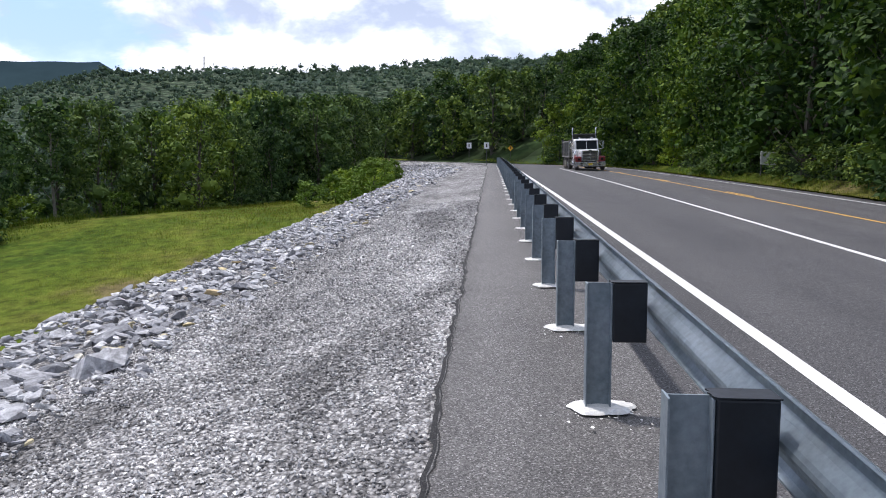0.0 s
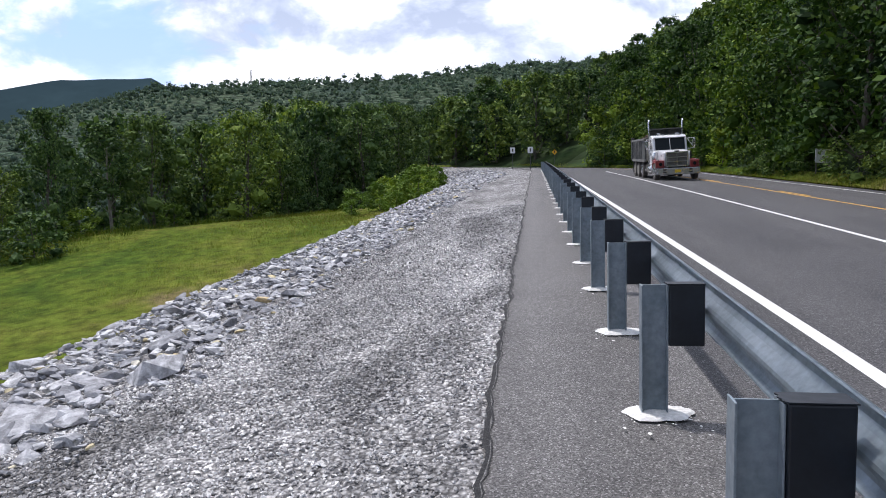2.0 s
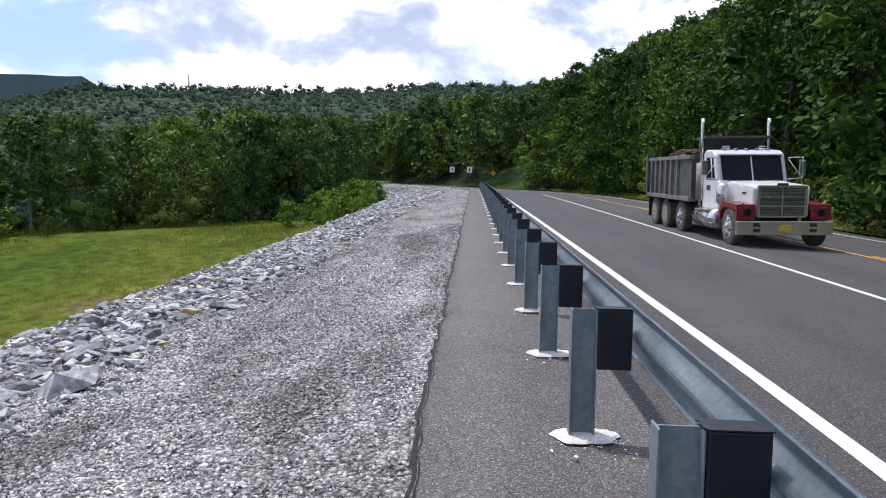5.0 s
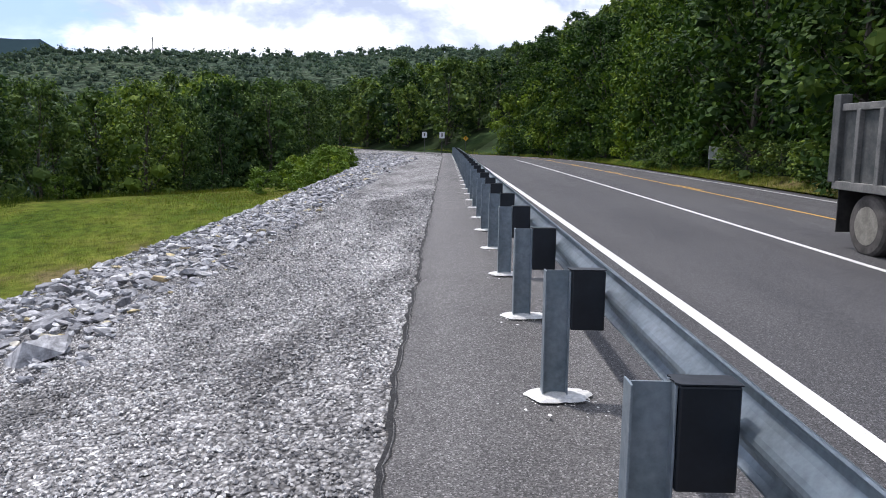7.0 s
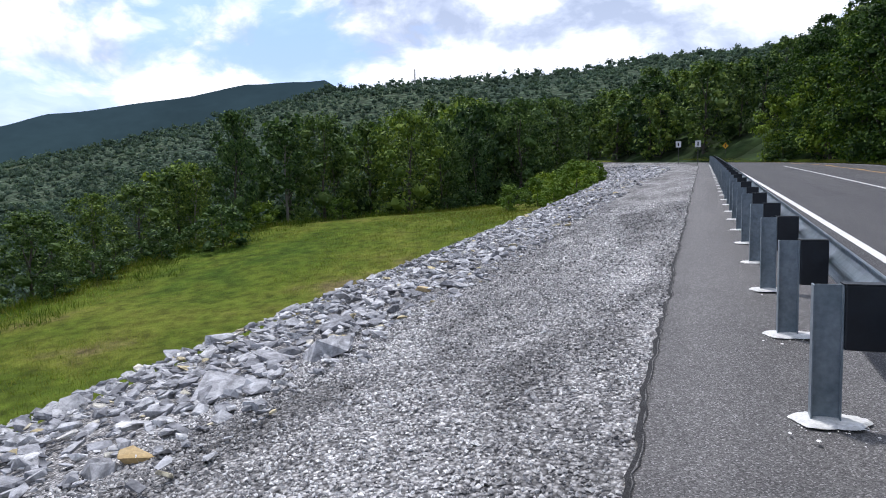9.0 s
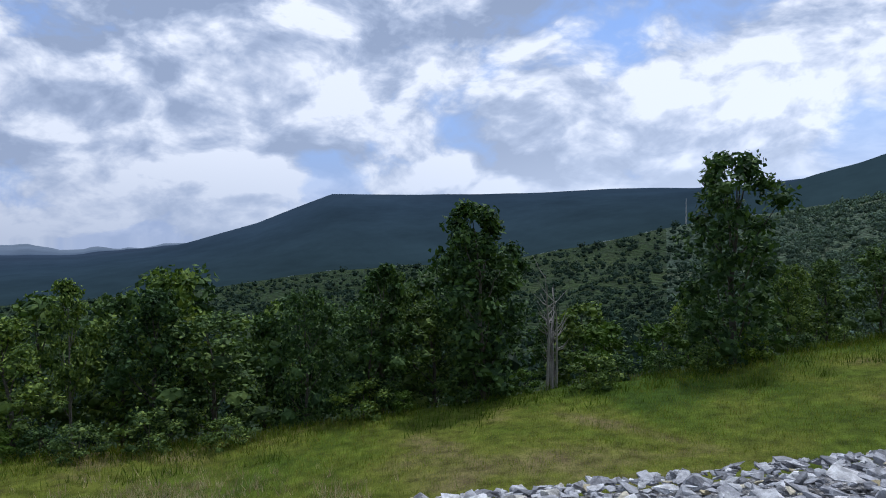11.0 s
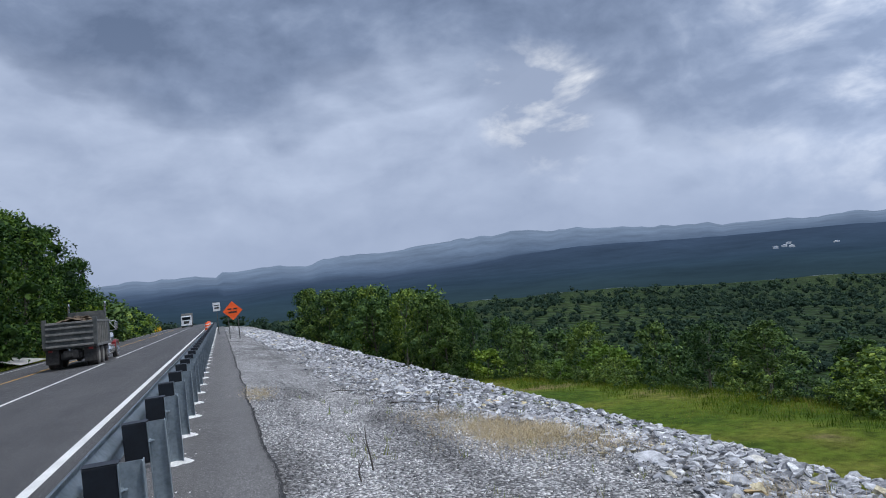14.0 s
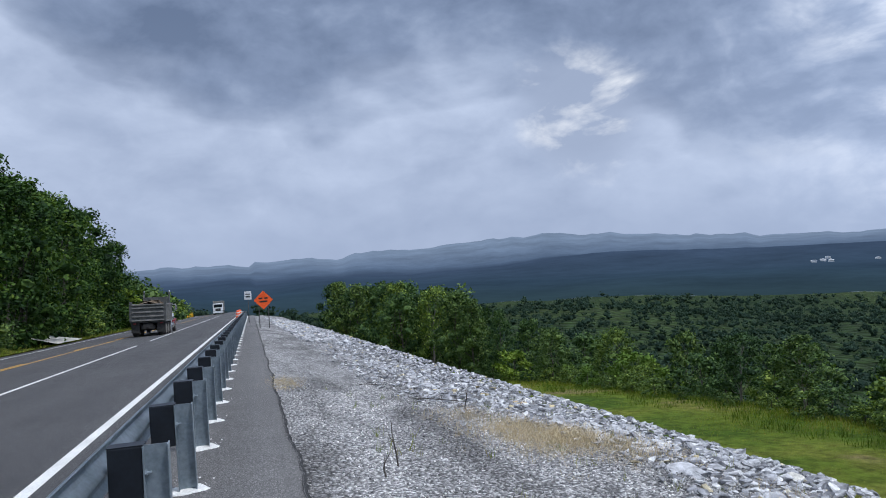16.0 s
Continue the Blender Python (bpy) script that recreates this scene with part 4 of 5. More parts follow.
def dead_tree():
    t = thing("dead_tree", "bare bleached dead tree with broken limbs", "tree")
    g = random.Random(9)
    bm = bmesh.new()
    for k in range(5):
        bx, by = g.uniform(-0.5, 0.5), g.uniform(-0.4, 0.4)
        h, drift = g.uniform(4.0, 6.8), g.uniform(-1.7, 1.7)
        pts = [Vector((bx + drift * f * f, by + 0.4 * drift * f, h * f - 0.4 * (f == 0))) + Vector((g.uniform(-0.12, 0.12), 0, 0)) for f in (0, 0.25, 0.5, 0.75, 1.0)]
        tube(bm, pts, [0.09, 0.075, 0.055, 0.04, 0.012], 6)
        for q in range(9):
            f = g.uniform(1.4, 3.9)
            p = pts[int(f)].lerp(pts[int(f) + 1], f % 1)
            e = p + Vector((g.uniform(-1.1, 1.1), g.uniform(-0.8, 0.8), g.uniform(0.4, 1.3)))
            tube(bm, [p, (p + e) / 2 + Vector((0, 0, -0.12)), e], [0.032, 0.022, 0.008], 5)
    part("trunk", bm, DEADWOOD, t)
    return t


plant(dead_tree(), *by_bearing(75.6, 40.0), 1.05, rng)

# the hillside wood across the road
hill_kinds = [
    tree("hillside_tree", "leafy broadleaf tree on the slope above the road", "tree", 51, 12.0, 7.6, 0.4, 30, 3900, 0.155, LEAF_HILL, "trees across the road"),
    tree("hillside_tree", "leafy broadleaf tree on the slope above the road", "tree", 52, 12.0, 8.6, 0.4, 32, 4200, 0.16, LEAF_HILL, "trees across the road"),
    tree("hillside_tree", "leafy broadleaf tree on the slope above the road", "tree", 53, 12.0, 6.6, 0.6, 28, 3600, 0.15, LEAF_HILL, "trees across the road"),
]
for x0, step in ((18.2, 5.0), (25.0, 5.5), (32.0, 6.5), (40.0, 7.5), (49.0, 8.5), (60.0, 9.0), (72.0, 10.0), (86.0, 11.0)):
    y = -104.0 if x0 < 22 else -96.0 if x0 < 40 else 14.0
    while y < 190:
        if y < -14 or 12 < y < 104 or y > 120 or x0 > 30:
            x = x0 + rng.uniform(-1.4, 2.0)
            h = (rng.uniform(9.5, 12) if y < -88 else rng.uniform(12.5, 15) if y < -68 else rng.uniform(11.2, 14.2) if y < -35 else rng.uniform(11.5, 16.0)) * (1.1 if x0 > 30 else 1.0)
            px = x + bend(y) * (1.0 if y < 150 else 0.9)
            if y > 20:
                # the wood's roof falls with the slope towards the bend
                az, d = math.degrees(math.atan2(px, y)), math.hypot(px, y)
                top = np.interp(az, [3, 8, 10, 12.2, 17, 25, 40], [9.6, 11.2, 11.6, 13.4, 15.0, 19, 30]) - 0.7 * (h % 1.0)
                h = min(h, max(0.62 * h, (EYE + d * math.tan(radians(top)) - ground_height(px, y)) * 0.97))
            plant(rng.choice(hill_kinds if x0 < 30 and y < 105 or x0 < 45 and y < -30 else backs), px, y, h / 12.0, rng, 0.3, rng.uniform(0.85, 1.15))
        y += step * rng.uniform(0.7, 1.3) * (1.0 if y < 110 else 1.5)
bright = tree("sapling", "bright yellow-green young tree at the roadside", "tree", 61, 9.0, 6.0, 0.3, 22, 2600, 0.19, LEAF_BRIGHT, "young trees across the road")
for x, y, s in ((17.2, 90, 1.2), (16.9, 80, 0.95), (17.3, 72, 0.7), (17.0, 101, 0.95), (17.0, 66, 0.5), (16.8, 54, 0.4), (17.0, -88, 0.5), (17.2, -99, 0.6), (17.0, -108, 0.7)):
    plant(bright, x + bend(y), y, s, rng, 0.2)
for k in range(46):
    y = rng.choice((rng.uniform(18, 98), rng.uniform(-105, -24)))
    plant(shrubs[0], 16.3 + rng.uniform(-0.3, 1.6) + bend(y), y, rng.uniform(0.35, 0.8), rng, 0.3, 1.3)
for k in range(52):
    y = rng.uniform(-175, -100)
    plant(shrubs[1] if k % 3 else shrubs[0], 15.8 + rng.uniform(0, 6), y, rng.uniform(1.0, 2.1), rng, 0.3, 1.2)


# far woods: crowns over the slopes and the valley
def far_woods(name, label, seed, count, az0, az1, r0, r1, ok, mat, grow=0.0058):
    g = np.random.default_rng(seed)
    verts, faces, base, made = [], [], 0, 0
    while made < count:
        az, r = g.uniform(az0, az1), r0 * (r1 / r0) ** (g.uniform() ** 0.62)
        x, y = by_bearing(az, r)
        if not ok(x, y, r, az):
            count -= 0.25
            continue
        made += 1
        rad = max(2.3, grow * r) * (0.7 + 0.7 * g.uniform() ** 1.4)
        z = ground_height(x, y) + rad * g.uniform(0.1, 0.5) + 0.6
        for q in range(2 if r < 600 else 1):
            c = np.array([x, y, z]) + g.normal(size=3) * rad * np.array([0.45, 0.45, 0.3])
            rr = rad * g.uniform(0.5, 0.8)
            verts.append(lump(g, c, rr * 0.72, 0.9))
            faces += [tuple(base + i for i in t) for t in LUMP_FACES]
            base += 12
            n = 16
            d = g.normal(size=(n, 3))
            d[:, 2] = np.abs(d[:, 2]) * 1.0 - 0.25
            d /= np.linalg.norm(d, axis=1, keepdims=True)
            nn = d + g.normal(size=(n, 3)) * 0.5
            nn /= np.linalg.norm(nn, axis=1, keepdims=True)
            verts.append(leaf_sheet(g, c + d * rr * g.uniform(0.5, 1.3, (n, 1)), nn, rr * 0.36))
            faces += [(base + 4 * i, base + 4 * i + 1, base + 4 * i + 2, base + 4 * i + 3) for i in range(n)]
            base += 4 * n
    me = bpy.data.meshes.new(name)
    me.from_pydata(np.concatenate(verts).tolist(), [], faces)
    me.materials.append(mat)
    ob = new(name, me)
    return tagged(ob, label, "woods", kind="stuff")


def valley_ok(x, y, r, az):
    return -(x - bend(y)) > wood_edge(y) + 24 or r > 190


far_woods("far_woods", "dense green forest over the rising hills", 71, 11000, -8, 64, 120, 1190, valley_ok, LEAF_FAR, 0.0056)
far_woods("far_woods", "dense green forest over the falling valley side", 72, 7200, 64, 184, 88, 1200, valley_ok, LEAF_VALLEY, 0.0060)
far_woods("far_woods", "dense green forest high on the slope above the road", 73, 2300, -40, -4, 190, 640, lambda x, y, r, az: x - bend(y) > 42, LEAF_SLOPE)

# ---- riprap stones ----
def stone_mesh(seed, flat):
    """An angular quarried block: a cube hull with cut corners."""
    g = np.random.default_rng(seed)
    pts = g.uniform(-1, 1, (15, 3))
    pts /= np.max(np.abs(pts), axis=1, keepdims=True) ** 0.85
    pts *= np.array([1.0, g.uniform(0.6, 0.95), flat])
    bm = bmesh.new()
    for p in pts:
        bm.verts.new(p)
    res = bmesh.ops.convex_hull(bm, input=bm.verts[:])
    bmesh.ops.delete(bm, geom=[v for v in bm.verts if not v.link_faces], context="VERTS")
    me = bpy.data.meshes.new("rock")
    bm.to_mesh(me)
    bm.free()
    me.materials.append(ROCK)
    return me


stone_shapes = [stone_mesh(100 + k, 0.26 + 0.045 * (k % 6)) for k in range(16)]
rng = random.Random(77)


def stone_spot(y, f):
    d = stone_edge(y) + (crest(y) + 0.35 - stone_edge(y)) * f
    x = -d
    return x + bend(y), grade(y) + left_rel(d, y), d


# the nearest stones singly, those farther along joined
cells = []
y = -34.0
while y < 52:
    f = 0.0
    gap = (0.175 if y > -2 else 0.15) + 0.004 * abs(y)
    while f < 1.0:
        s = (0.05 + 0.10 * rng.random() ** 1.8 + (0.16 * rng.random() if rng.random() < (0.04 if y > -2 else 0.01) else 0)) * (0.86 if y > -2 else 0.72)
        fade = rng.random() < 0.15 + 2.2 * f
        if fade:
            cells.append((y + rng.uniform(-0.2, 0.2), f + rng.uniform(-0.03, 0.03), s))
        f += gap * 0.85 / (crest(y) - stone_edge(y))
    y += gap
near = [c for c in cells if 0.5 < c[0] < 13.5]
near.sort(key=lambda c: -c[2] + 0.01 * c[0])
single = set(near[:300])
big_ones = [(5.9, 0.12, 0.32), (4.9, 0.24, 0.26), (7.4, 0.30, 0.22), (-6.6, 0.10, 0.20)]


def stone_matrix(y, f, s, g):
    x, z, d = stone_spot(y, f)
    tilt = 9 if d < crest(y) else 25
    return pose(x, y, z + s * (0.06 if y > 0 else -0.10), g.uniform(-22, 22), g.uniform(-22, 22) - tilt * 0.6, g.uniform(0, 360)) @ Matrix.Diagonal((s, s, s * g.uniform(0.75, 1.15), 1))


for c in list(single) + big_ones:
    ob = new("rock", rng.choice(stone_shapes))
    ob.parent = bank
    ob.matrix_basis = stone_matrix(*c, rng)
for y, f, s in ((-5.3, 0.18, 0.15), (3.4, 0.12, 0.13), (9.4, 0.20, 0.13), (13.2, 0.5, 0.15), (-13.5, 0.55, 0.15)):
    me = stone_shapes[int(s * 50) % 16].copy()
    me.materials[0] = SANDSTONE
    ob = new("rock", me)
    ob.parent = bank
    ob.matrix_basis = stone_matrix(y, f, s, rng)
    tagged(ob, "yellow sandstone block")
joined_v, joined_f, base = [], [], 0
shape_data = []
for me in stone_shapes:
    shape_data.append((np.array([v.co[:] for v in me.vertices]), [tuple(p.vertices) for p in me.polygons]))


def add_joined(m, k):
    global base
    v, f = shape_data[k]
    a = np.array(m)
    joined_v.append(v @ a[:3, :3].T + a[:3, 3])
    joined_f.extend(tuple(base + i for i in t) for t in f)
    base += len(v)


for c in cells:
    if c not in single:
        add_joined(stone_matrix(*c, rng), rng.randrange(16))
for k in range(4200):
    y = rng.choice((rng.uniform(-95, -34), rng.uniform(52, 100)))
    add_joined(stone_matrix(y, rng.random(), 0.07 + 0.13 * rng.random() ** 1.6, rng), rng.randrange(16))
for k in range(5000):
    y = rng.uniform(-22, 30)
    f = rng.random() ** 1.0 * 1.05 - 0.06
    add_joined(stone_matrix(y, f, rng.uniform(0.025, 0.06), rng), rng.randrange(16))
riprap = mesh_object("riprap", np.concatenate(joined_v).tolist(), joined_f, RUBBLE, bank)
tagged(riprap, kind="stuff")

# ---- loose gravel over its bed ----
g = np.random.default_rng(5)
OCTA = np.array([(1, 0, 0), (-1, 0, 0), (0, 1, 0), (0, -1, 0), (0, 0, 1), (0, 0, -1)], float)
OCTA_F = [(0, 2, 4), (2, 1, 4), (1, 3, 4), (3, 0, 4), (2, 0, 5), (1, 2, 5), (3, 1, 5), (0, 3, 5)]
ys = np.concatenate([g.uniform(1.5, 9.5, 48000), g.uniform(9.5, 22, 15000), g.uniform(-16, -3.0, 22000)])
xs = -0.30 - g.uniform(0, 1, len(ys)) ** 0.9 * 4.2
keep = np.array([-x < stone_edge(y) + 0.8 for x, y in zip(xs, ys)])
xs, ys = xs[keep], ys[keep]
n = len(xs)
size = (0.008 + 0.014 * g.uniform(size=n) ** 1.5) * np.where(ys < 0, 0.95, np.where(ys < 9.5, 1.0, 1.4))
zs = np.array([grade(y) + gravel_h(x, y) for x, y in zip(xs, ys)]) + size * 0.35
xs = xs + np.array([bend(y) for y in ys])
local = OCTA[None] * g.uniform(0.45, 1.3, (n, 6, 1)) * np.array([1.0, 0.85, 0.75]) * size[:, None, None]
a, b = g.uniform(0, 6.28, n), g.normal(size=n) * 0.6
ca, sa, cb, sb = np.cos(a), np.sin(a), np.cos(b), np.sin(b)
nil = np.zeros(n)
rot = np.stack([np.stack([ca, -sa * cb, sa * sb], 1), np.stack([sa, ca * cb, -ca * sb], 1), np.stack([nil, sb, cb], 1)], 1)
world_v = np.einsum("nij,nkj->nki", rot, local) + np.stack([xs, ys, zs], 1)[:, None]
verts = world_v.reshape(-1, 3).tolist()
faces = (np.array(OCTA_F)[None] + 6 * np.arange(n)[:, None, None]).reshape(-1, 3).tolist()
chips = mesh_object("gravel", verts, faces, CHIPS)
tagged(chips, "loose crushed limestone chips", "gravel", kind="stuff")


# ---- grass of the meadow, dry tufts and weeds ----
def blades(name, label, mat, spots, tall, spread, per, seed):
    g = np.random.default_rng(seed)
    verts, faces, base = [], [], 0
    for x, y, z, k in spots:
        for _ in range(per):
            h = tall * k * g.uniform(0.5, 1.2)
            bx, by = x + g.normal() * spread, y + g.normal() * spread
            a = g.uniform(0, 6.28)
            w = 0.035 * k * max(0.30, tall) * (0.24 if tall < 0.15 else 0.4 if tall < 0.2 else 1.0)
            lx, ly = g.normal(size=2) * h * (0.9 if tall < 0.15 else 0.35)
            verts += [(bx - w * math.cos(a), by - w * math.sin(a), z - 0.03), (bx + w * math.cos(a), by + w * math.sin(a), z - 0.03), (bx + lx, by + ly, z + h)]
            faces.append((base, base + 1, base + 2))
            base += 3
    ob = mesh_object(name, verts, faces, mat)
    return tagged(ob, label, "grass", kind="stuff")


g = np.random.default_rng(15)
spots = []
for _ in range(26000):
    y = g.uniform(-95, 75)
    c = crest(y)
    x = -g.uniform(c + 4, wood_edge(y) + 1.5)
    lush = noise.noise((x * 0.09, y * 0.09, 8.0))
    if lush < -0.1 and g.uniform() < 0.85:
        continue
    spots.append((x + bend(y), y, ground_height(x + bend(y), y), 0.65 + 0.7 * max(0.0, lush + 0.2) + 0.9 * smooth(wood_edge(y) - 6, wood_edge(y), -x)))
blades("meadow_grass", "rough yellow-green meadow grass", GRASSBLADE, spots, 0.23, 0.30, 7, 16)
spots = []
for _ in range(1500):
    y = g.uniform(-70, 60)
    x = -(wood_edge(y) + 1.0 - 7.0 * g.uniform() ** 1.8)
    if noise.noise((x * 0.22, y * 0.22, 3.0)) > -0.1:
        spots.append((x + bend(y), y, ground_height(x + bend(y), y), g.uniform(0.6, 1.4)))
blades("tall_weeds", "tall dark green weeds along the meadow's edge", WEED, spots, 0.52, 0.35, 12, 30)
spots = []
for _ in range(3600):
    y = g.choice((g.uniform(16, 120), g.uniform(-150, -22)))
    x = g.uniform(14.3, 16.8)
    spots.append((x + bend(y), y, ground_height(x + bend(y), y), g.uniform(0.6, 1.3)))
blades("verge_grass", "green roadside verge grass", GRASSBLADE, spots, 0.30, 0.25, 7, 18)
spots = []
for cx, cy, rx, ry, n in ((-3.3, -8.5, 0.75, 1.3, 300), (-4.0, -8.0, 0.6, 1.0, 130), (-0.55, -15.0, 0.25, 1.3, 60), (-2.9, -10.3, 0.5, 0.8, 50), (-4.6, -5.0, 0.5, 1.0, 40)):
    for _ in range(n):
        x, y = cx + g.normal() * rx * 0.5, cy + g.normal() * ry * 0.5
        spots.append((x, y, grade(y) + left_rel(-x, y), g.uniform(0.5, 1.2)))
blades("dry_grass", "dry straw-coloured grass growing through gravel", STRAW, spots, 0.12, 0.09, 14, 20)
spots = []
for cx, cy, rx, ry, n in ((-26.5, -9.5, 5.0, 4.5, 900), (-24.0, -2.0, 4.0, 1.6, 200)):
    for _ in range(n):
        x, y = cx + g.normal() * rx * 0.5, cy + g.normal() * ry * 0.5
        spots.append((x, y, ground_height(x, y), g.uniform(0.8, 1.8)))
blades("dry_meadow_patch", "tan patch of dead grass in the meadow", STRAW, spots, 0.26, 0.15, 7, 26)
spots = []
for _ in range(900):
    x, y = -18.5 + g.normal() * 4.2, 54 + g.normal() * 3.2
    spots.append((x, y, ground_height(x, y), g.uniform(0.5, 1.2)))
blades("dead_stubble", "reddish brown dead stubble on bare soil", STUBBLE, spots, 0.17, 0.22, 7, 28)
spots = []
for _ in range(60):
    y = g.uniform(-14, -4)
    x = -g.uniform(0.8, 5.5)
    spots.append((x, y, grade(y) + left_rel(-x, y), g.uniform(0.4, 1.0)))
blades("weeds", "sparse green weeds in the gravel", GRASSBLADE, spots, 0.16, 0.04, 8, 22)


def twig(x, y, length, rise, turn, label, mat):
    t = thing("twig", label, "twig")
    bm = bmesh.new()
    q = random.Random(int(x * 100))
    pts = [(0, 0, -0.02)]
    for i in range(1, 5):
        pts.append((length * i / 4 * math.cos(turn) + q.uniform(-0.02, 0.02), length * i / 4 * math.sin(turn) + q.uniform(-0.02, 0.02), rise * i / 4 + 0.015))
    tube(bm, pts, [0.010, 0.009, 0.008, 0.006, 0.003], 5)
    for i in (2, 3):
        p = Vector(pts[i])
        tube(bm, [p, p + Vector((q.uniform(-0.06, 0.06), q.uniform(-0.06, 0.06), 0.10))], [0.005, 0.002], 4)
    part("stem", bm, mat, t)
    t.matrix_basis = pose(x, y, grade(y) + left_rel(-x, y))
    return t


twig(-1.3, -7.4, 0.06, 0.42, 0.4, "thin upright weed stalk in gravel", BARK)
twig(-1.1, -7.0, 0.05, 0.16, 1.4, "thin upright weed stalk in gravel", BARK)
twig(-3.1, -10.9, 0.05, 0.30, 2.4, "thin upright weed stalk in gravel", BARK)
twig(-2.75, -12.7, 1.2, 0.02, 2.2, "dark fallen branch lying on gravel", BARK)
twig(-2.0, -15.0, 0.7, 0.02, 2.3, "dark fallen branch lying on gravel", BARK)

# ---- the dump truck, nose along its own +y, rear axle over the origin ----
def cyl_x(bm, x0, x1, y, z, r, sides=24, dish=0.0):
    a = [bm.verts.new((x0, y + r * math.cos(6.2832 * k / sides), z + r * math.sin(6.2832 * k / sides))) for k in range(sides)]
    b = [bm.verts.new((x1, y + r * math.cos(6.2832 * k / sides), z + r * math.sin(6.2832 * k / sides))) for k in range(sides)]
    for k in range(sides):
        bm.faces.new((a[k], a[(k + 1) % sides], b[(k + 1) % sides], b[k]))
    bm.faces.new(a[::-1])
    bm.faces.new(b)


def lathe_x(bm, profile, sides=28):
    """Rings (x, radius) about the x axis."""
    rings = [[bm.verts.new((x, r * math.cos(6.2832 * k / sides), r * math.sin(6.2832 * k / sides))) for k in range(sides)] for x, r in profile]
    for r0, r1 in zip(rings, rings[1:]):
        for k in range(sides):
            bm.faces.new((r0[k], r0[(k + 1) % sides], r1[(k + 1) % sides], r1[k]))
    bm.faces.new(rings[0][::-1])
    bm.faces.new(rings[-1])


def prism(bm, outline, x0, x1):
    """A side outline (y, z) drawn out from x0 to x1."""
    a = [bm.verts.new((x0, y, z)) for y, z in outline]
    b = [bm.verts.new((x1, y, z)) for y, z in outline]
    n = len(outline)
    for k in range(n):
        bm.faces.new((a[k], a[(k + 1) % n], b[(k + 1) % n], b[k]))
    bm.faces.new(a[::-1])
    bm.faces.new(b)


def prism_part(name, outline, x0, x1, mat, parent, label="", bevel=0.015):
    bm = bmesh.new()
    prism(bm, outline, x0, x1)
    bmesh.ops.recalc_face_normals(bm, faces=bm.faces[:])
    if bevel:
        bmesh.ops.bevel(bm, geom=bm.edges[:], offset=bevel, segments=2, affect="EDGES", profile=0.5)
    return part(name, bm, mat, parent, label)


def bar_part(name, points, r, mat, parent, label="", sides=10):
    bm = bmesh.new()
    tube(bm, points, [r] * len(points), sides)
    return part(name, bm, mat, parent, label, True)


WHEEL_R = 0.51
wheels = []


def wheel(parent, x, y, side, dual):
    w = bpy.data.objects.new("wheel", None)
    scene.collection.objects.link(w)
    bm = bmesh.new()
    wd = 0.28 if not dual else 0.56
    o = side
    prof = [(0, 0.30), (0, 0.44), (0.025, 0.49), (0.06, WHEEL_R), (wd - 0.06, WHEEL_R), (wd - 0.025, 0.49), (wd, 0.44), (wd, 0.30)]
    lathe_x(bm, [(-o * (p[0] - 0.0), p[1]) for p in prof])
    bmesh.ops.recalc_face_normals(bm, faces=bm.faces[:])
    me = bpy.data.meshes.new("wheel")
    bm.to_mesh(me)
    bm.free()
    me.materials.append(TYRE)
    bpy.data.objects.remove(w)
    w = new("wheel", me)
    w.parent = parent
    rim = bmesh.new()
    if dual:
        lathe_x(rim, [(o * 0.006, 0.31), (o * 0.004, 0.28), (-o * 0.12, 0.25), (-o * 0.14, 0.11), (-o * 0.03, 0.10), (o * 0.0, 0.05)], 20)
    else:
        lathe_x(rim, [(o * 0.006, 0.31), (o * 0.01, 0.27), (o * 0.03, 0.20), (o * 0.06, 0.10), (o * 0.08, 0.04)], 20)
    for k in range(10):
        a = 6.2832 * k / 10
        xx = -o * 0.13 if dual else o * 0.03
        tube(rim, [(xx, 0.18 * math.cos(a), 0.18 * math.sin(a)), (xx + o * 0.035, 0.18 * math.cos(a), 0.18 * math.sin(a))], [0.018, 0.018], 6)
    bmesh.ops.recalc_face_normals(rim, faces=rim.faces[:])
    part("rim", rim, RIM if dual else CHROME, w, "dusty steel rim" if dual else "bright front rim")
    for hole in range(5):
        a = 6.2832 * (hole + 0.5) / 5
        hb = bmesh.new()
        tube(hb, [((-o * 0.118 if dual else o * 0.022), 0.225 * math.cos(a), 0.225 * math.sin(a)), ((-o * 0.115 if dual else o * 0.032), 0.225 * math.cos(a), 0.225 * math.sin(a))], [0.028, 0.028], 8)
        part("vent_hole", hb, CHASSIS, w)
    wheels.append((w, x, y))
    return w


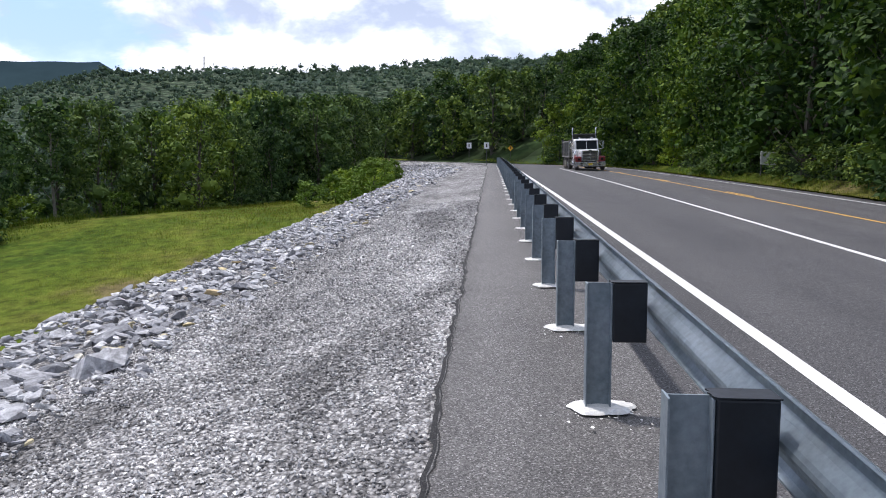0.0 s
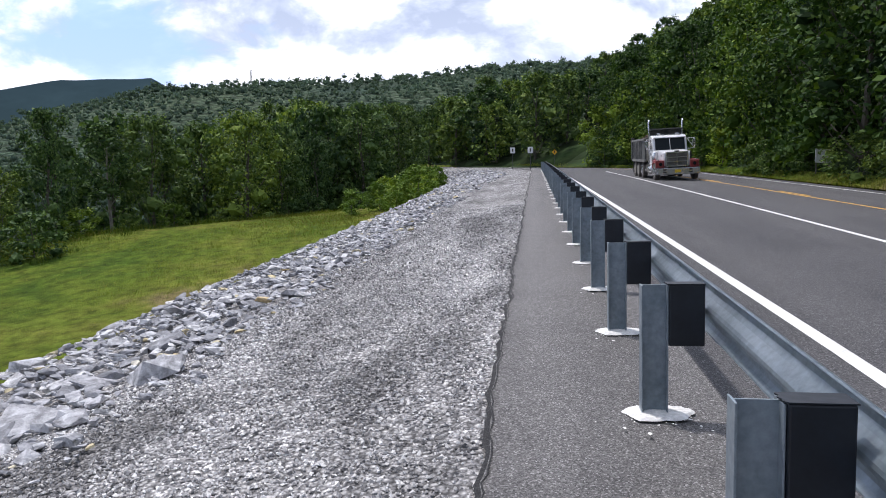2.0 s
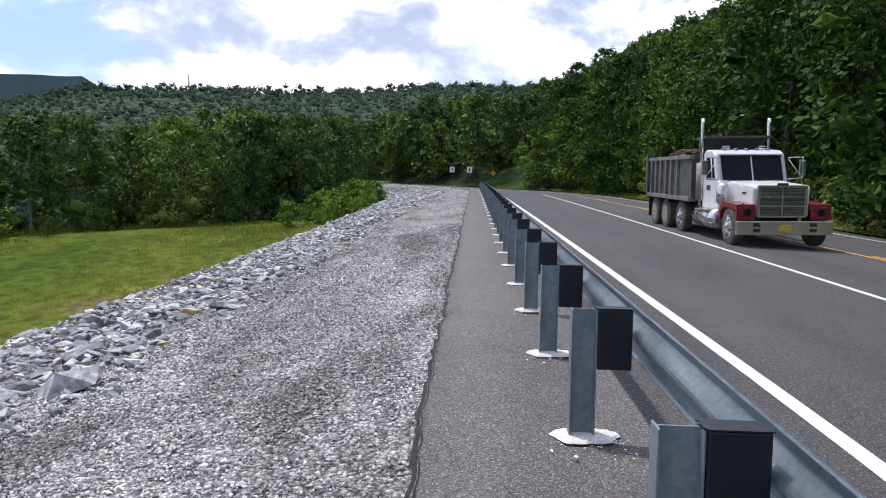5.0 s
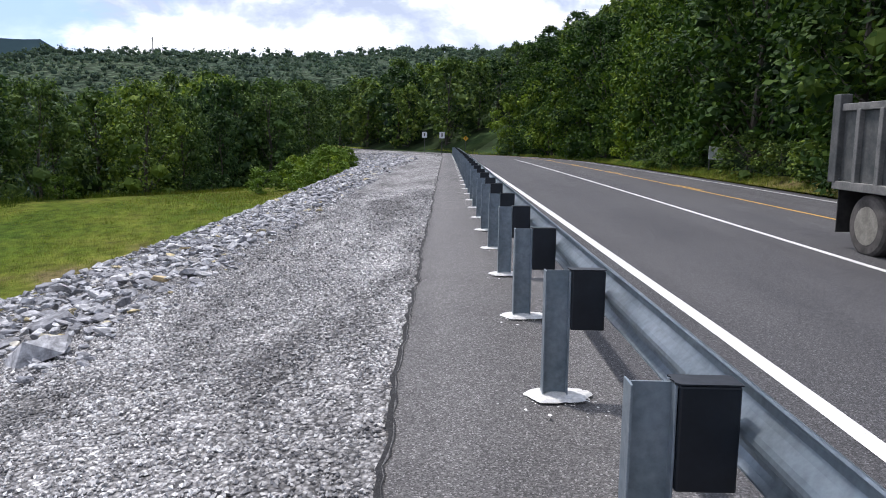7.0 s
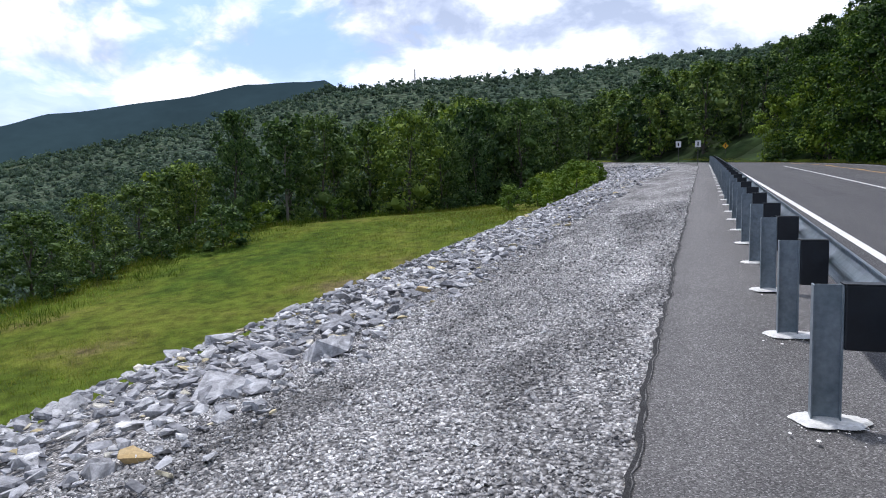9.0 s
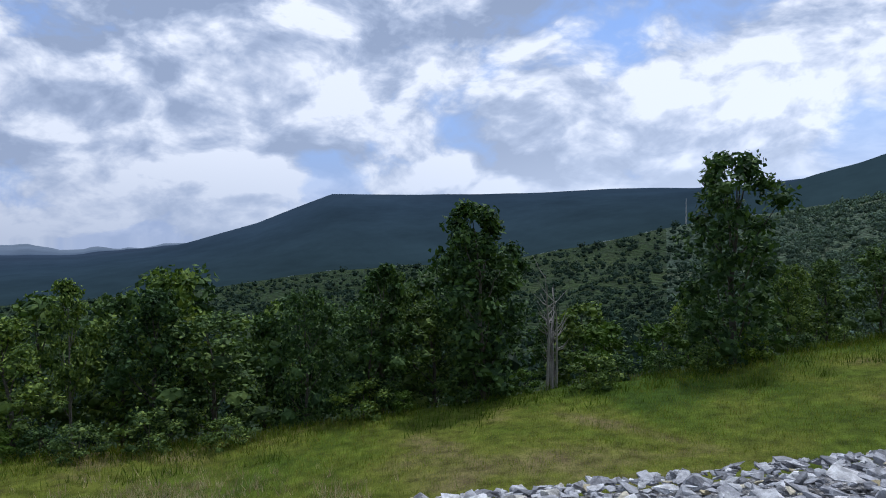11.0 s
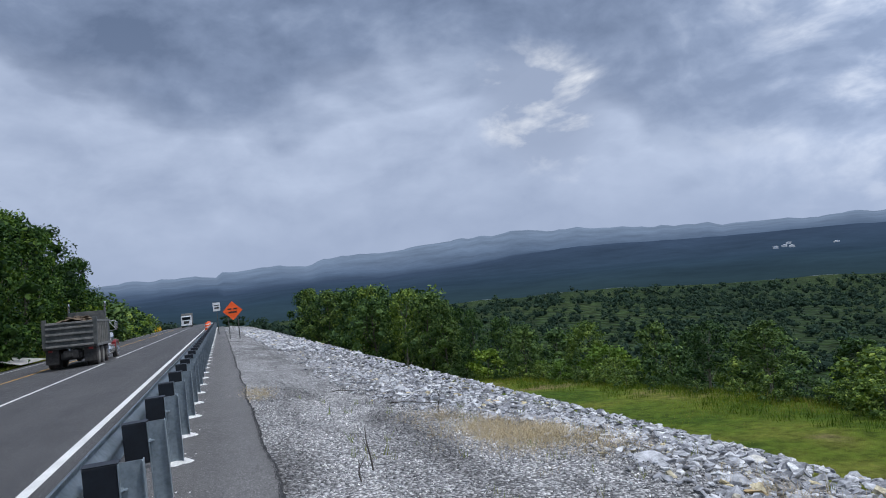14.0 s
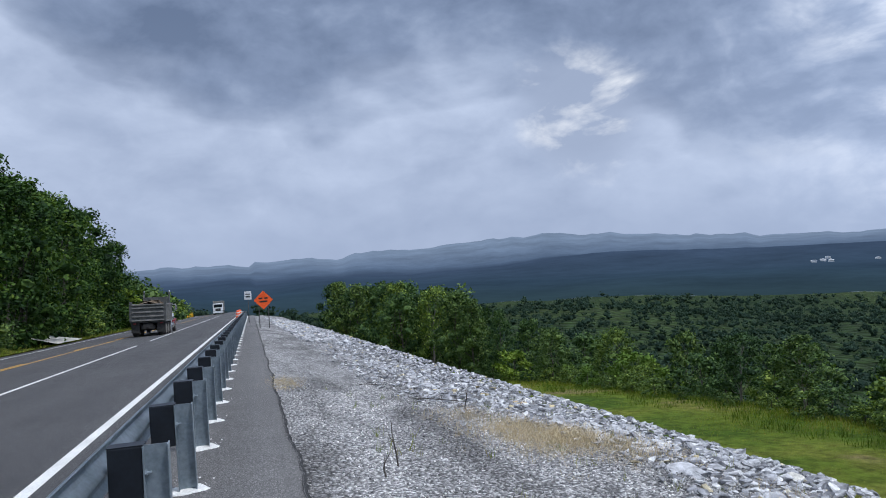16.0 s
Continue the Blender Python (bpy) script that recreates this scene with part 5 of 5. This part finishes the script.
def dump_truck():
    t = thing("dump_truck", "dusty white and red dump truck with a loaded dark body", "truck")
    part("chassis", boxes((-0.48, -0.36, -0.9, 7.6, 0.55, 0.82), (0.36, 0.48, -0.9, 7.6, 0.55, 0.82), (-0.36, 0.36, 7.2, 7.5, 0.55, 0.8), (-0.36, 0.36, -0.8, -0.6, 0.5, 0.8), (-0.75, 0.75, -0.1, 0.1, 0.42, 0.6), (-0.75, 0.75, 1.25, 1.45, 0.42, 0.6), (-0.75, 0.75, 7.2, 7.4, 0.40, 0.55), (-0.5, 0.5, 5.6, 7.2, 0.5, 1.0)), CHASSIS, t)
    # cab
    cab = prism_part("cab", [(4.55, 0.75), (5.95, 0.75), (5.95, 1.62), (5.80, 1.66), (5.52, 2.42), (5.30, 2.56), (4.75, 2.60), (4.55, 2.50)], -0.98, 0.98, TRUCK_W, t, "white cab", 0.05)
    prism_part("windscreen", [(5.83, 1.72), (5.845, 1.725), (5.575, 2.40), (5.56, 2.395)], -0.84, 0.84, GLASS, cab, "tinted windscreen", 0)
    bar_part("windscreen_post", [(0, 5.86, 1.70), (0, 5.575, 2.41)], 0.018, TRUCK_W, cab)
    for s in (-1, 1):
        prism_part("side_window", [(4.85, 1.72), (5.62, 1.72), (5.40, 2.34), (4.85, 2.36)], s * 0.975, s * 0.986, GLASS, cab, "dark side window", 0)
        bar_part("window_bar", [(s * 0.99, 5.40, 1.72), (s * 0.99, 5.25, 2.35)], 0.02, TRUCK_W, cab)
        bar_part("grab_handle", [(s * 1.02, 4.62, 1.1), (s * 1.02, 4.62, 1.9)], 0.018, CHROME, cab)
        bm = boxes((s * 0.98 - 0.01, s * 0.98 + 0.012, 4.95, 5.25, 1.42, 1.56))
        part("door_lettering", bm, INK, cab, "dark lettering bars on the door")
        # mirrors on their hoops
        m = bar_part("mirror_arm", [(s * 0.98, 5.75, 2.34), (s * 1.34, 5.85, 2.36), (s * 1.36, 5.85, 1.78), (s * 0.98, 5.80, 1.74)], 0.018, TRUCK_W, t)
        part("mirror", boxes((s * 1.35 - 0.09, s * 1.35 + 0.09, 5.80, 5.86, 1.85, 2.28), bevel=0.02), CHROME, m, "bright mirror head")
        bar_part("mirror_stay", [(s * 0.98, 5.78, 2.30), (s * 1.33, 5.85, 1.80)], 0.012, TRUCK_W, m)
    for x in (-0.62, -0.3, 0.0, 0.3, 0.62):
        part("marker_lamp", boxes((x - 0.05, x + 0.05, 5.16, 5.28, 2.56, 2.63), bevel=0.02), CHROME, cab)
    for x in (-0.52, 0.52):
        part("beacon", boxes((x - 0.11, x + 0.11, 4.95, 5.12, 2.60, 2.70), bevel=0.03), CHROME, cab)
    part("visor", boxes((-0.90, 0.90, 5.50, 5.66, 2.42, 2.46), bevel=0.008), TRUCK_W, cab)
    bar_part("wiper", [(-0.1, 5.87, 1.70), (-0.45, 5.84, 1.78)], 0.012, CHASSIS, cab)
    # hood and grille
    hood = prism_part("hood", [(5.90, 0.95), (7.66, 0.80), (7.70, 1.52), (7.62, 1.60), (5.90, 1.70)], -0.72, 0.72, TRUCK_W, t, "white square hood", 0.04)
    part("grille_frame", boxes((-0.62, -0.55, 7.69, 7.76, 0.78, 1.60), (0.55, 0.62, 7.69, 7.76, 0.78, 1.60), (-0.55, 0.55, 7.69, 7.76, 1.53, 1.60), (-0.55, 0.55, 7.69, 7.76, 0.78, 0.83), (-0.02, 0.02, 7.70, 7.77, 0.83, 1.53), (-0.55, 0.55, 7.70, 7.765, 1.28, 1.31), (-0.55, 0.55, 7.70, 7.765, 1.05, 1.08)), CHROME, hood, "chrome grille frame")
    bm = bmesh.new()
    box(bm, -0.55, 0.55, 7.695, 7.70, 0.83, 1.53)
    part("grille_mesh", bm, BEDSTEEL, hood, "dark grille mesh")
    for k in range(18):
        z = 0.85 + 0.038 * k
        part("grille_slat", boxes((-0.54, 0.54, 7.702, 7.712, z, z + 0.012)), RIM, hood)
    part("emblem", boxes((-0.13, 0.13, 7.70, 7.78, 1.60, 1.66), bevel=0.01), CHASSIS, hood)
    for s in (-1, 1):
        part("hood_badge", boxes((s * 0.72 - 0.012, s * 0.72 + 0.012, 7.0, 7.25, 1.36, 1.42)), INK, hood)
        fender = prism_part("fender", [(6.55, 0.70), (6.62, 1.02), (6.85, 1.16), (7.86, 1.12), (7.88, 0.72), (7.80, 0.72), (7.76, 0.98), (6.95, 1.02), (6.72, 0.92), (6.66, 0.70)], s * 0.70, s * 1.18, TRUCK_R, t, "red front fender", 0.012)
        part("headlight_box", boxes((s * 0.92 - 0.21, s * 0.92 + 0.21, 7.80, 7.90, 0.76, 1.06), bevel=0.015), TRUCK_R, fender)
        lamp = bmesh.new()
        tube(lamp, [(s * 0.92, 7.90, 0.92), (s * 0.92, 7.925, 0.92)], [0.10, 0.085], 16)
        part("headlight", lamp, GLASS, fender, "dark round headlight")
        bar_part("marker_stalk", [(s * 1.02, 7.82, 1.10), (s * 1.02, 7.82, 1.19)], 0.03, CHROME, fender)
    bumper = part("bumper", boxes((-1.20, 1.20, 7.86, 7.98, 0.34, 0.70), bevel=0.02), CHROME, t, "polished steel bumper")
    for s in (-1, 1):
        for z in (0.42, 0.56):
            part("tow_slot", boxes((s * 0.70 - 0.09, s * 0.70 + 0.09, 7.975, 7.985, z, z + 0.09)), CHASSIS, bumper)
    part("plate", boxes((-0.16, 0.16, 7.982, 7.99, 0.44, 0.60)), PLATE, bumper, "plain yellow plate")
    # tanks, steps, air cleaners, stacks
    for s in (-1, 1):
        tank = bmesh.new()
        tube(tank, [(s * 0.92, 4.35, 0.62), (s * 0.92, 4.42, 0.62), (s * 0.92, 5.95, 0.62), (s * 0.92, 6.02, 0.62)], [0.20, 0.29, 0.29, 0.20], 20)
        tk = part("fuel_tank", tank, CHROME, t, "polished fuel tank", True)
        for y in (4.7, 5.2, 5.7):
            st = bmesh.new()
            tube(st, [(s * 0.92, y - 0.03, 0.62), (s * 0.92, y + 0.03, 0.62)], [0.30, 0.30], 20)
            part("tank_strap", st, RIM, tk)
        part("step_plate", boxes((s * 1.12 - 0.12, s * 1.12 + 0.12, 4.7, 5.7, 0.84, 0.88), bevel=0.008), CHROME, tk)
        cl = bmesh.new()
        tube(cl, [(s * 0.96, 6.2, 1.05), (s * 0.96, 6.2, 1.12), (s * 0.96, 6.2, 1.55), (s * 0.96, 6.2, 1.64)], [0.12, 0.16, 0.16, 0.08], 16)
        part("air_cleaner", cl, CHROME if s > 0 else CHASSIS, t, "round air cleaner", True)
        stack = bar_part("exhaust_stack", [(s * 0.98, 4.40, 0.9), (s * 0.98, 4.40, 3.40), (s * 0.98, 4.34, 3.52)], 0.065, CHROME, t, "chrome exhaust stack", 12)
        sh = bmesh.new()
        tube(sh, [(s * 0.98, 4.40, 1.10), (s * 0.98, 4.40, 2.22)], [0.15, 0.15], 16)
        part("heat_shield", sh, RIM, stack, "dull grey heat shield", True)
    # dump body
    body = part("dump_body", boxes((-1.20, 1.20, -0.95, 4.15, 1.12, 1.20), bevel=0.006), BEDSTEEL, t, "dusty dark steel dump body")
    part("side_wall", boxes((-1.20, -1.14, -0.95, 4.15, 1.20, 2.36), bevel=0.006), BEDSTEEL, body)
    part("side_wall", boxes((1.14, 1.20, -0.95, 4.15, 1.20, 2.36), bevel=0.006), BEDSTEEL, body)
    part("headboard", boxes((-1.14, 1.14, 4.08, 4.15, 1.20, 2.52), bevel=0.006), BEDSTEEL, body)
    part("rear_sill", boxes((-1.24, 1.24, -0.957, -0.80, 1.05, 1.223), bevel=0.006), BEDSTEEL, body)
    prism_part("cab_guard", [(4.08, 2.50), (4.15, 2.50), (4.20, 2.90), (4.70, 2.96), (4.70, 3.01), (4.08, 3.01)], -0.98, 0.98, BEDSTEEL, body, "dark cab guard", 0.01)
    for s in (-1, 1):
        part("top_rail", boxes((s * 1.19 - 0.07, s * 1.19 + 0.07, -0.95, 4.15, 2.34, 2.46), bevel=0.012), BEDRIB, body)
        part("floor_rail", boxes((s * 1.21 - 0.07, s * 1.21 + 0.07, -0.95, 4.18, 1.04, 1.18), bevel=0.012), BEDRIB, body)
        for y in (-0.35, 0.25, 0.88, 1.52, 2.18, 2.85):
            part("side_rib", boxes((s * 1.235 - 0.045, s * 1.235 + 0.045, y - 0.05, y + 0.05, 1.17, 2.36), bevel=0.01), BEDRIB, body)
        part("corner_post", boxes((s * 1.20 - 0.10, s * 1.20 + 0.10, -1.06, -0.84, 1.15, 2.62), bevel=0.015), BEDSTEEL, body)
        part("mud_flap", boxes((s * 0.90 - 0.30, s * 0.90 + 0.30, -0.86, -0.84, 0.30, 1.06)), CHASSIS, t, "black rubber mud flap")
        part("tail_lamp", boxes((s * 0.95 - 0.10, s * 0.95 + 0.10, -0.98, -0.95, 0.92, 1.02)), TRUCK_R, body, "red tail lamp")
    gate = part("tailgate", boxes((-1.12, 1.12, -1.04, -0.98, 1.16, 2.40), bevel=0.006), BEDSTEEL, t, "dusty ribbed tailgate")
    for z in (1.20, 1.50, 1.82, 2.14, 2.38):
        part("gate_rib", boxes((-1.12, 1.12, -1.11, -1.04, z - 0.055, z + 0.055), bevel=0.015), BEDRIB, gate)
    part("hitch", boxes((-0.35, 0.35, -1.0, -0.86, 0.55, 0.95), (-0.10, 0.10, -1.15, -1.0, 0.62, 0.78), bevel=0.01), CHASSIS, t)
    # the load: soil with planks and scrap
    g = np.random.default_rng(4)
    verts, faces = [], []
    nx, ny = 15, 30
    for j in range(ny):
        for i in range(nx):
            x, y = -1.12 + 2.24 * i / (nx - 1), -0.9 + 4.9 * j / (ny - 1)
            z = 2.22 + 0.32 * math.sin(math.pi * i / (nx - 1)) + 0.22 * noise.noise((x * 2.2, y * 2.2, 3.0)) + 0.10 * noise.noise((x * 7, y * 7, 1.0))
            verts.append((x, y, z))
    for j in range(ny - 1):
        for i in range(nx - 1):
            a = j * nx + i
            faces.append((a, a + 1, a + nx + 1, a + nx))
    load = mesh_object("load", verts, faces, SOIL, t)
    tagged(load, "heap of soil and broken timber")
    for k in range(9):
        y, x, a = g.uniform(-0.5, 3.4), g.uniform(-0.8, 0.8), g.uniform(-0.6, 0.6)
        q = boxes((-0.10, 0.10, -0.7, 0.7, 0, 0.06), bevel=0.01)
        bmesh.ops.transform(q, matrix=pose(x, y, 2.55 + g.uniform(0, 0.12), g.uniform(-8, 8), g.uniform(-8, 8), math.degrees(a)), verts=q.verts[:])
        part("plank", q, SOIL, load)
    for s in (-1, 1):
        wheel(t, s * 1.20, 0.0, s, True)
        wheel(t, s * 1.20, 1.38, s, True)
        wheel(t, s * 1.20, 3.12, s, False)
        wheel(t, s * 1.18, 7.30, s, False)
    return t


truck = dump_truck()


# ---- the far white truck coming up the road ----
def far_truck():
    t = thing("white_lorry", "white lorry far down the road, facing up the hill", "truck")
    part("cab", boxes((-1.15, 1.15, 0, 2.2, 0.9, 2.7), bevel=0.12), TRUCK_W, t)
    part("windscreen", boxes((-0.95, 0.95, 2.15, 2.22, 1.75, 2.45)), GLASS, t, "dark windscreen")
    part("grille", boxes((-0.6, 0.6, 2.2, 2.26, 0.9, 1.5)), CHASSIS, t)
    part("bumper", boxes((-1.2, 1.2, 2.1, 2.4, 0.4, 0.85), bevel=0.03), TRUCK_W, t)
    part("box_body", boxes((-1.2, 1.2, -6.5, -0.3, 1.0, 3.3), bevel=0.03), BEDRIB, t)
    for s in (-1, 1):
        for y in (1.3, -4.2, -5.4):
            bm = bmesh.new()
            cyl_x(bm, s * 0.85, s * 1.15, y, 0.5, 0.5, 18)
            part("wheel", bm, TYRE, t)
    return t


lorry = far_truck()
lorry.matrix_basis = pose(7.6, -176, grade(-176) - 0.17, lean(-176), 0, 0)

# ---- signs and roadworks ----
def plate_bm(w, h, diamond=False, thick=0.012):
    bm = bmesh.new()
    pts = [(0, -h / 2), (w / 2, 0), (0, h / 2), (-w / 2, 0)] if diamond else [(-w / 2, -h / 2), (w / 2, -h / 2), (w / 2, h / 2), (-w / 2, h / 2)]
    prism(bm, [(x, z) for x, z in pts], -thick / 2, thick / 2)
    for v in bm.verts:
        v.co = (v.co.y, v.co.x, v.co.z)
    bmesh.ops.recalc_face_normals(bm, faces=bm.faces[:])
    bmesh.ops.bevel(bm, geom=[e for e in bm.edges if abs((e.verts[0].co - e.verts[1].co).y) > thick * 0.5], offset=0.04, segments=3, affect="EDGES", profile=0.5)
    return bm


def sign(name, label, w, h, up, diamond, mat, bars, posts, x, y, turn, face=1, drop=0.0):
    t = thing(name, label, "road sign")
    for px in posts:
        bm = bmesh.new()
        box(bm, px - 0.03, px + 0.03, -0.03, 0.03, -0.3, up + h * 0.3)
        part("post", bm, STEELPOST, t)
    bm = plate_bm(w, h, diamond)
    bmesh.ops.translate(bm, vec=(0, -0.045 * face, up), verts=bm.verts[:])
    p = part("panel", bm, mat, t)
    for bx, bz, bw, bh in bars:
        q = boxes((bx - bw / 2, bx + bw / 2, -0.056 * face - 0.003, -0.056 * face + 0.003, up + bz - bh / 2, up + bz + bh / 2))
        part("lettering_bar", q, INK, p, "dark lettering bar")
    t.matrix_basis = pose(x, y, ground_height(x, y) - drop, 0, 0, turn)
    return t


# downhill: seen from up the road
sign("roadwork_sign", "orange diamond roadwork sign on two dark posts", 1.36, 1.36, 2.0, True, SIGN_O,
     [(-0.20, 0.13, 0.26, 0.11), (0.18, 0.13, 0.26, 0.11), (0.0, -0.10, 0.56, 0.12)], (-0.33, 0.33), -0.85, -52.0, 180)
sign("regulatory_sign", "white rectangular road sign on a thin post", 0.62, 0.76, 2.5, False, SIGN_W, [(0, 0.12, 0.4, 0.08), (0, -0.1, 0.4, 0.14)], (0.0,), 0.25, -66.0, 180)
sign("warning_sign", "small orange roadwork sign on the slope", 1.3, 1.3, 1.9, True, SIGN_O, [(0, 0, 0.7, 0.3)], (0.0,), 16.2, -150.0, 180)
sign("chevron_sign", "yellow warning sign beside the road", 1.9, 1.5, 2.0, False, SIGN_Y, [], (-0.5, 0.5), 15.0, -185.0, 180)
# uphill
sign("route_sign", "small white route sign on a thin post", 0.52, 0.62, 1.95, False, SIGN_W, [(0, 0.0, 0.12, 0.34)], (0.0,), -0.45, 69.0, 0)
sign("route_sign", "small white route sign on a thin post", 0.52, 0.62, 2.15, False, SIGN_W, [(0, 0.0, 0.12, 0.34)], (0.0,), -2.4, 76.0, 0)
sign("curve_sign", "yellow diamond curve sign with a plaque", 0.9, 0.9, 2.1, True, SIGN_Y, [(0, 0.05, 0.10, 0.4), (0.0, -0.62, 0.45, 0.02)], (0.0,), 3.1, 112.0, 0)


def board():
    t = thing("white_board", "weathered white board leaning at the wood's edge", "board")
    q = boxes((-0.5, 0.5, -0.02, 0.02, 0.45, 1.25), bevel=0.008)
    part("panel", q, SIGN_W, t)
    for s in (-0.4, 0.4):
        part("leg", boxes((s - 0.03, s + 0.03, 0.02, 0.06, -0.2, 1.1)), STEELPOST, t)
    t.matrix_basis = pose(16.4, 42.5, ground_height(16.4, 42.5) + 0.45, -6, 5, 12)
    return t


board()


def barrel(x, y):
    t = thing("traffic_barrel", "orange and white plastic traffic barrel", "barrel", "barrels by the rail")
    for z0, z1, r0, r1, mat in ((0, 0.08, 0.32, 0.32, CHASSIS), (0.08, 0.35, 0.29, 0.28, SIGN_O), (0.35, 0.5, 0.275, 0.27, SIGN_W), (0.5, 0.7, 0.265, 0.255, SIGN_O), (0.7, 0.82, 0.25, 0.245, SIGN_W), (0.82, 0.98, 0.24, 0.20, SIGN_O)):
        bm = bmesh.new()
        tube(bm, [(0, 0, z0), (0, 0, z1)], [r0, r1], 18)
        part("band" if mat is not CHASSIS else "base", bm, mat, t)
    t.matrix_basis = pose(x, y, grade(y) + right_rel(x, y))
    return t


for x, y in ((1.75, -96), (1.8, -104), (1.7, -112), (1.9, -121)):
    barrel(x, y)
apron = mesh_object("driveway_apron", [(14.05, -66, 0), (18.5, -64, 0), (18.5, -60, 0), (14.05, -58, 0)], [(0, 1, 2, 3)], CONCRETE)
for v in apron.data.vertices:
    v.co.z = grade(v.co.y) + right_rel(v.co.x, v.co.y) + 0.12
tagged(apron, "pale concrete driveway apron at the roadside", "pavement", kind="structure")


# the mast on the ridge and the white buildings in the valley
def mast(az, r, h, base_sink):
    t = thing("radio_mast", "thin pale lattice mast on the ridge", "mast")
    for k in range(3):
        a = 2.0944 * k
        bm = bmesh.new()
        tube(bm, [(1.2 * math.cos(a), 1.2 * math.sin(a), 0), (0.4 * math.cos(a), 0.4 * math.sin(a), h)], [0.35, 0.25], 6)
        part("leg", bm, CONCRETE, t)
    for k in range(6):
        bm = bmesh.new()
        z = h * (k + 0.5) / 6
        tube(bm, [(-1.0, 0, z), (1.0, 0.2, z + 1)], [0.25, 0.25], 5)
        part("brace", bm, CONCRETE, t)
    x, y = by_bearing(az, r)
    t.matrix_basis = pose(x, y, ground_height(x, y) - base_sink)


mast(22.7, 905, 22, 2)
mast(64.5, 1290, 48, 2)


def barn(az, r, w, h):
    t = thing("farm_building", "white farm building far off in the valley", "building", "white buildings in the valley")
    part("wall", boxes((-w / 2, w / 2, -8, 8, 0, h)), GROUT, t)
    bm = bmesh.new()
    prism(bm, [(-8.5, h), (8.5, h), (0, h + 2)], -w / 2 - 0.5, w / 2 + 0.5)
    part("roof", bm, SIGN_W, t)
    x, y = by_bearing(az, r)
    t.matrix_basis = pose(x, y, ground_height(x, y) + 2, 0, 0, 45)


for az, r, w, h in ((134.9, 2400, 20, 5), (135.4, 2420, 30, 5), (136.0, 2390, 14, 6), (132.0, 2440, 11, 4), (135.1, 2480, 12, 6)):
    barn(az, r, w, h)


# ---- what moves ----
DRIVE = [(0.0, 64.2), (1.5, 51.9), (2.5, 44.5), (3.5, 37.0), (4.0, 33.3), (6.5, 14.85), (7.0, 11.1), (14.0, -41.8), (14.5, -45.8), (16.0, -57.8)]


def truck_y(t):
    return float(np.interp(t, [d[0] for d in DRIVE], [d[1] for d in DRIVE]))


def motions():
    rows = []
    for k in range(33):
        t = 0.5 * k
        y = truck_y(t)
        nose = math.degrees(math.atan2(grade(y) - grade(y - 7.3), 7.3))
        x = 7.9 - 0.3 * smooth(5, 35, -y) + 0.5 * (bend(y) + bend(y - 7))
        turn = math.degrees(math.atan2(bend(y + 1) - bend(y - 6), 7.0))
        rows.append((t, pose(x, y, grade(y) + right_rel(7.9, y) + 0.01, -nose, 1.43, 180 - turn)))
    walk(truck, rows)
    for w, x, y in wheels:
        spin = []
        for k in range(241):
            t = k / 15.0
            spin.append((t, pose(x, y, WHEEL_R, -math.degrees((truck_y(0) - truck_y(t)) / WHEEL_R), 0, 0)))
        walk(w, spin)


motions()
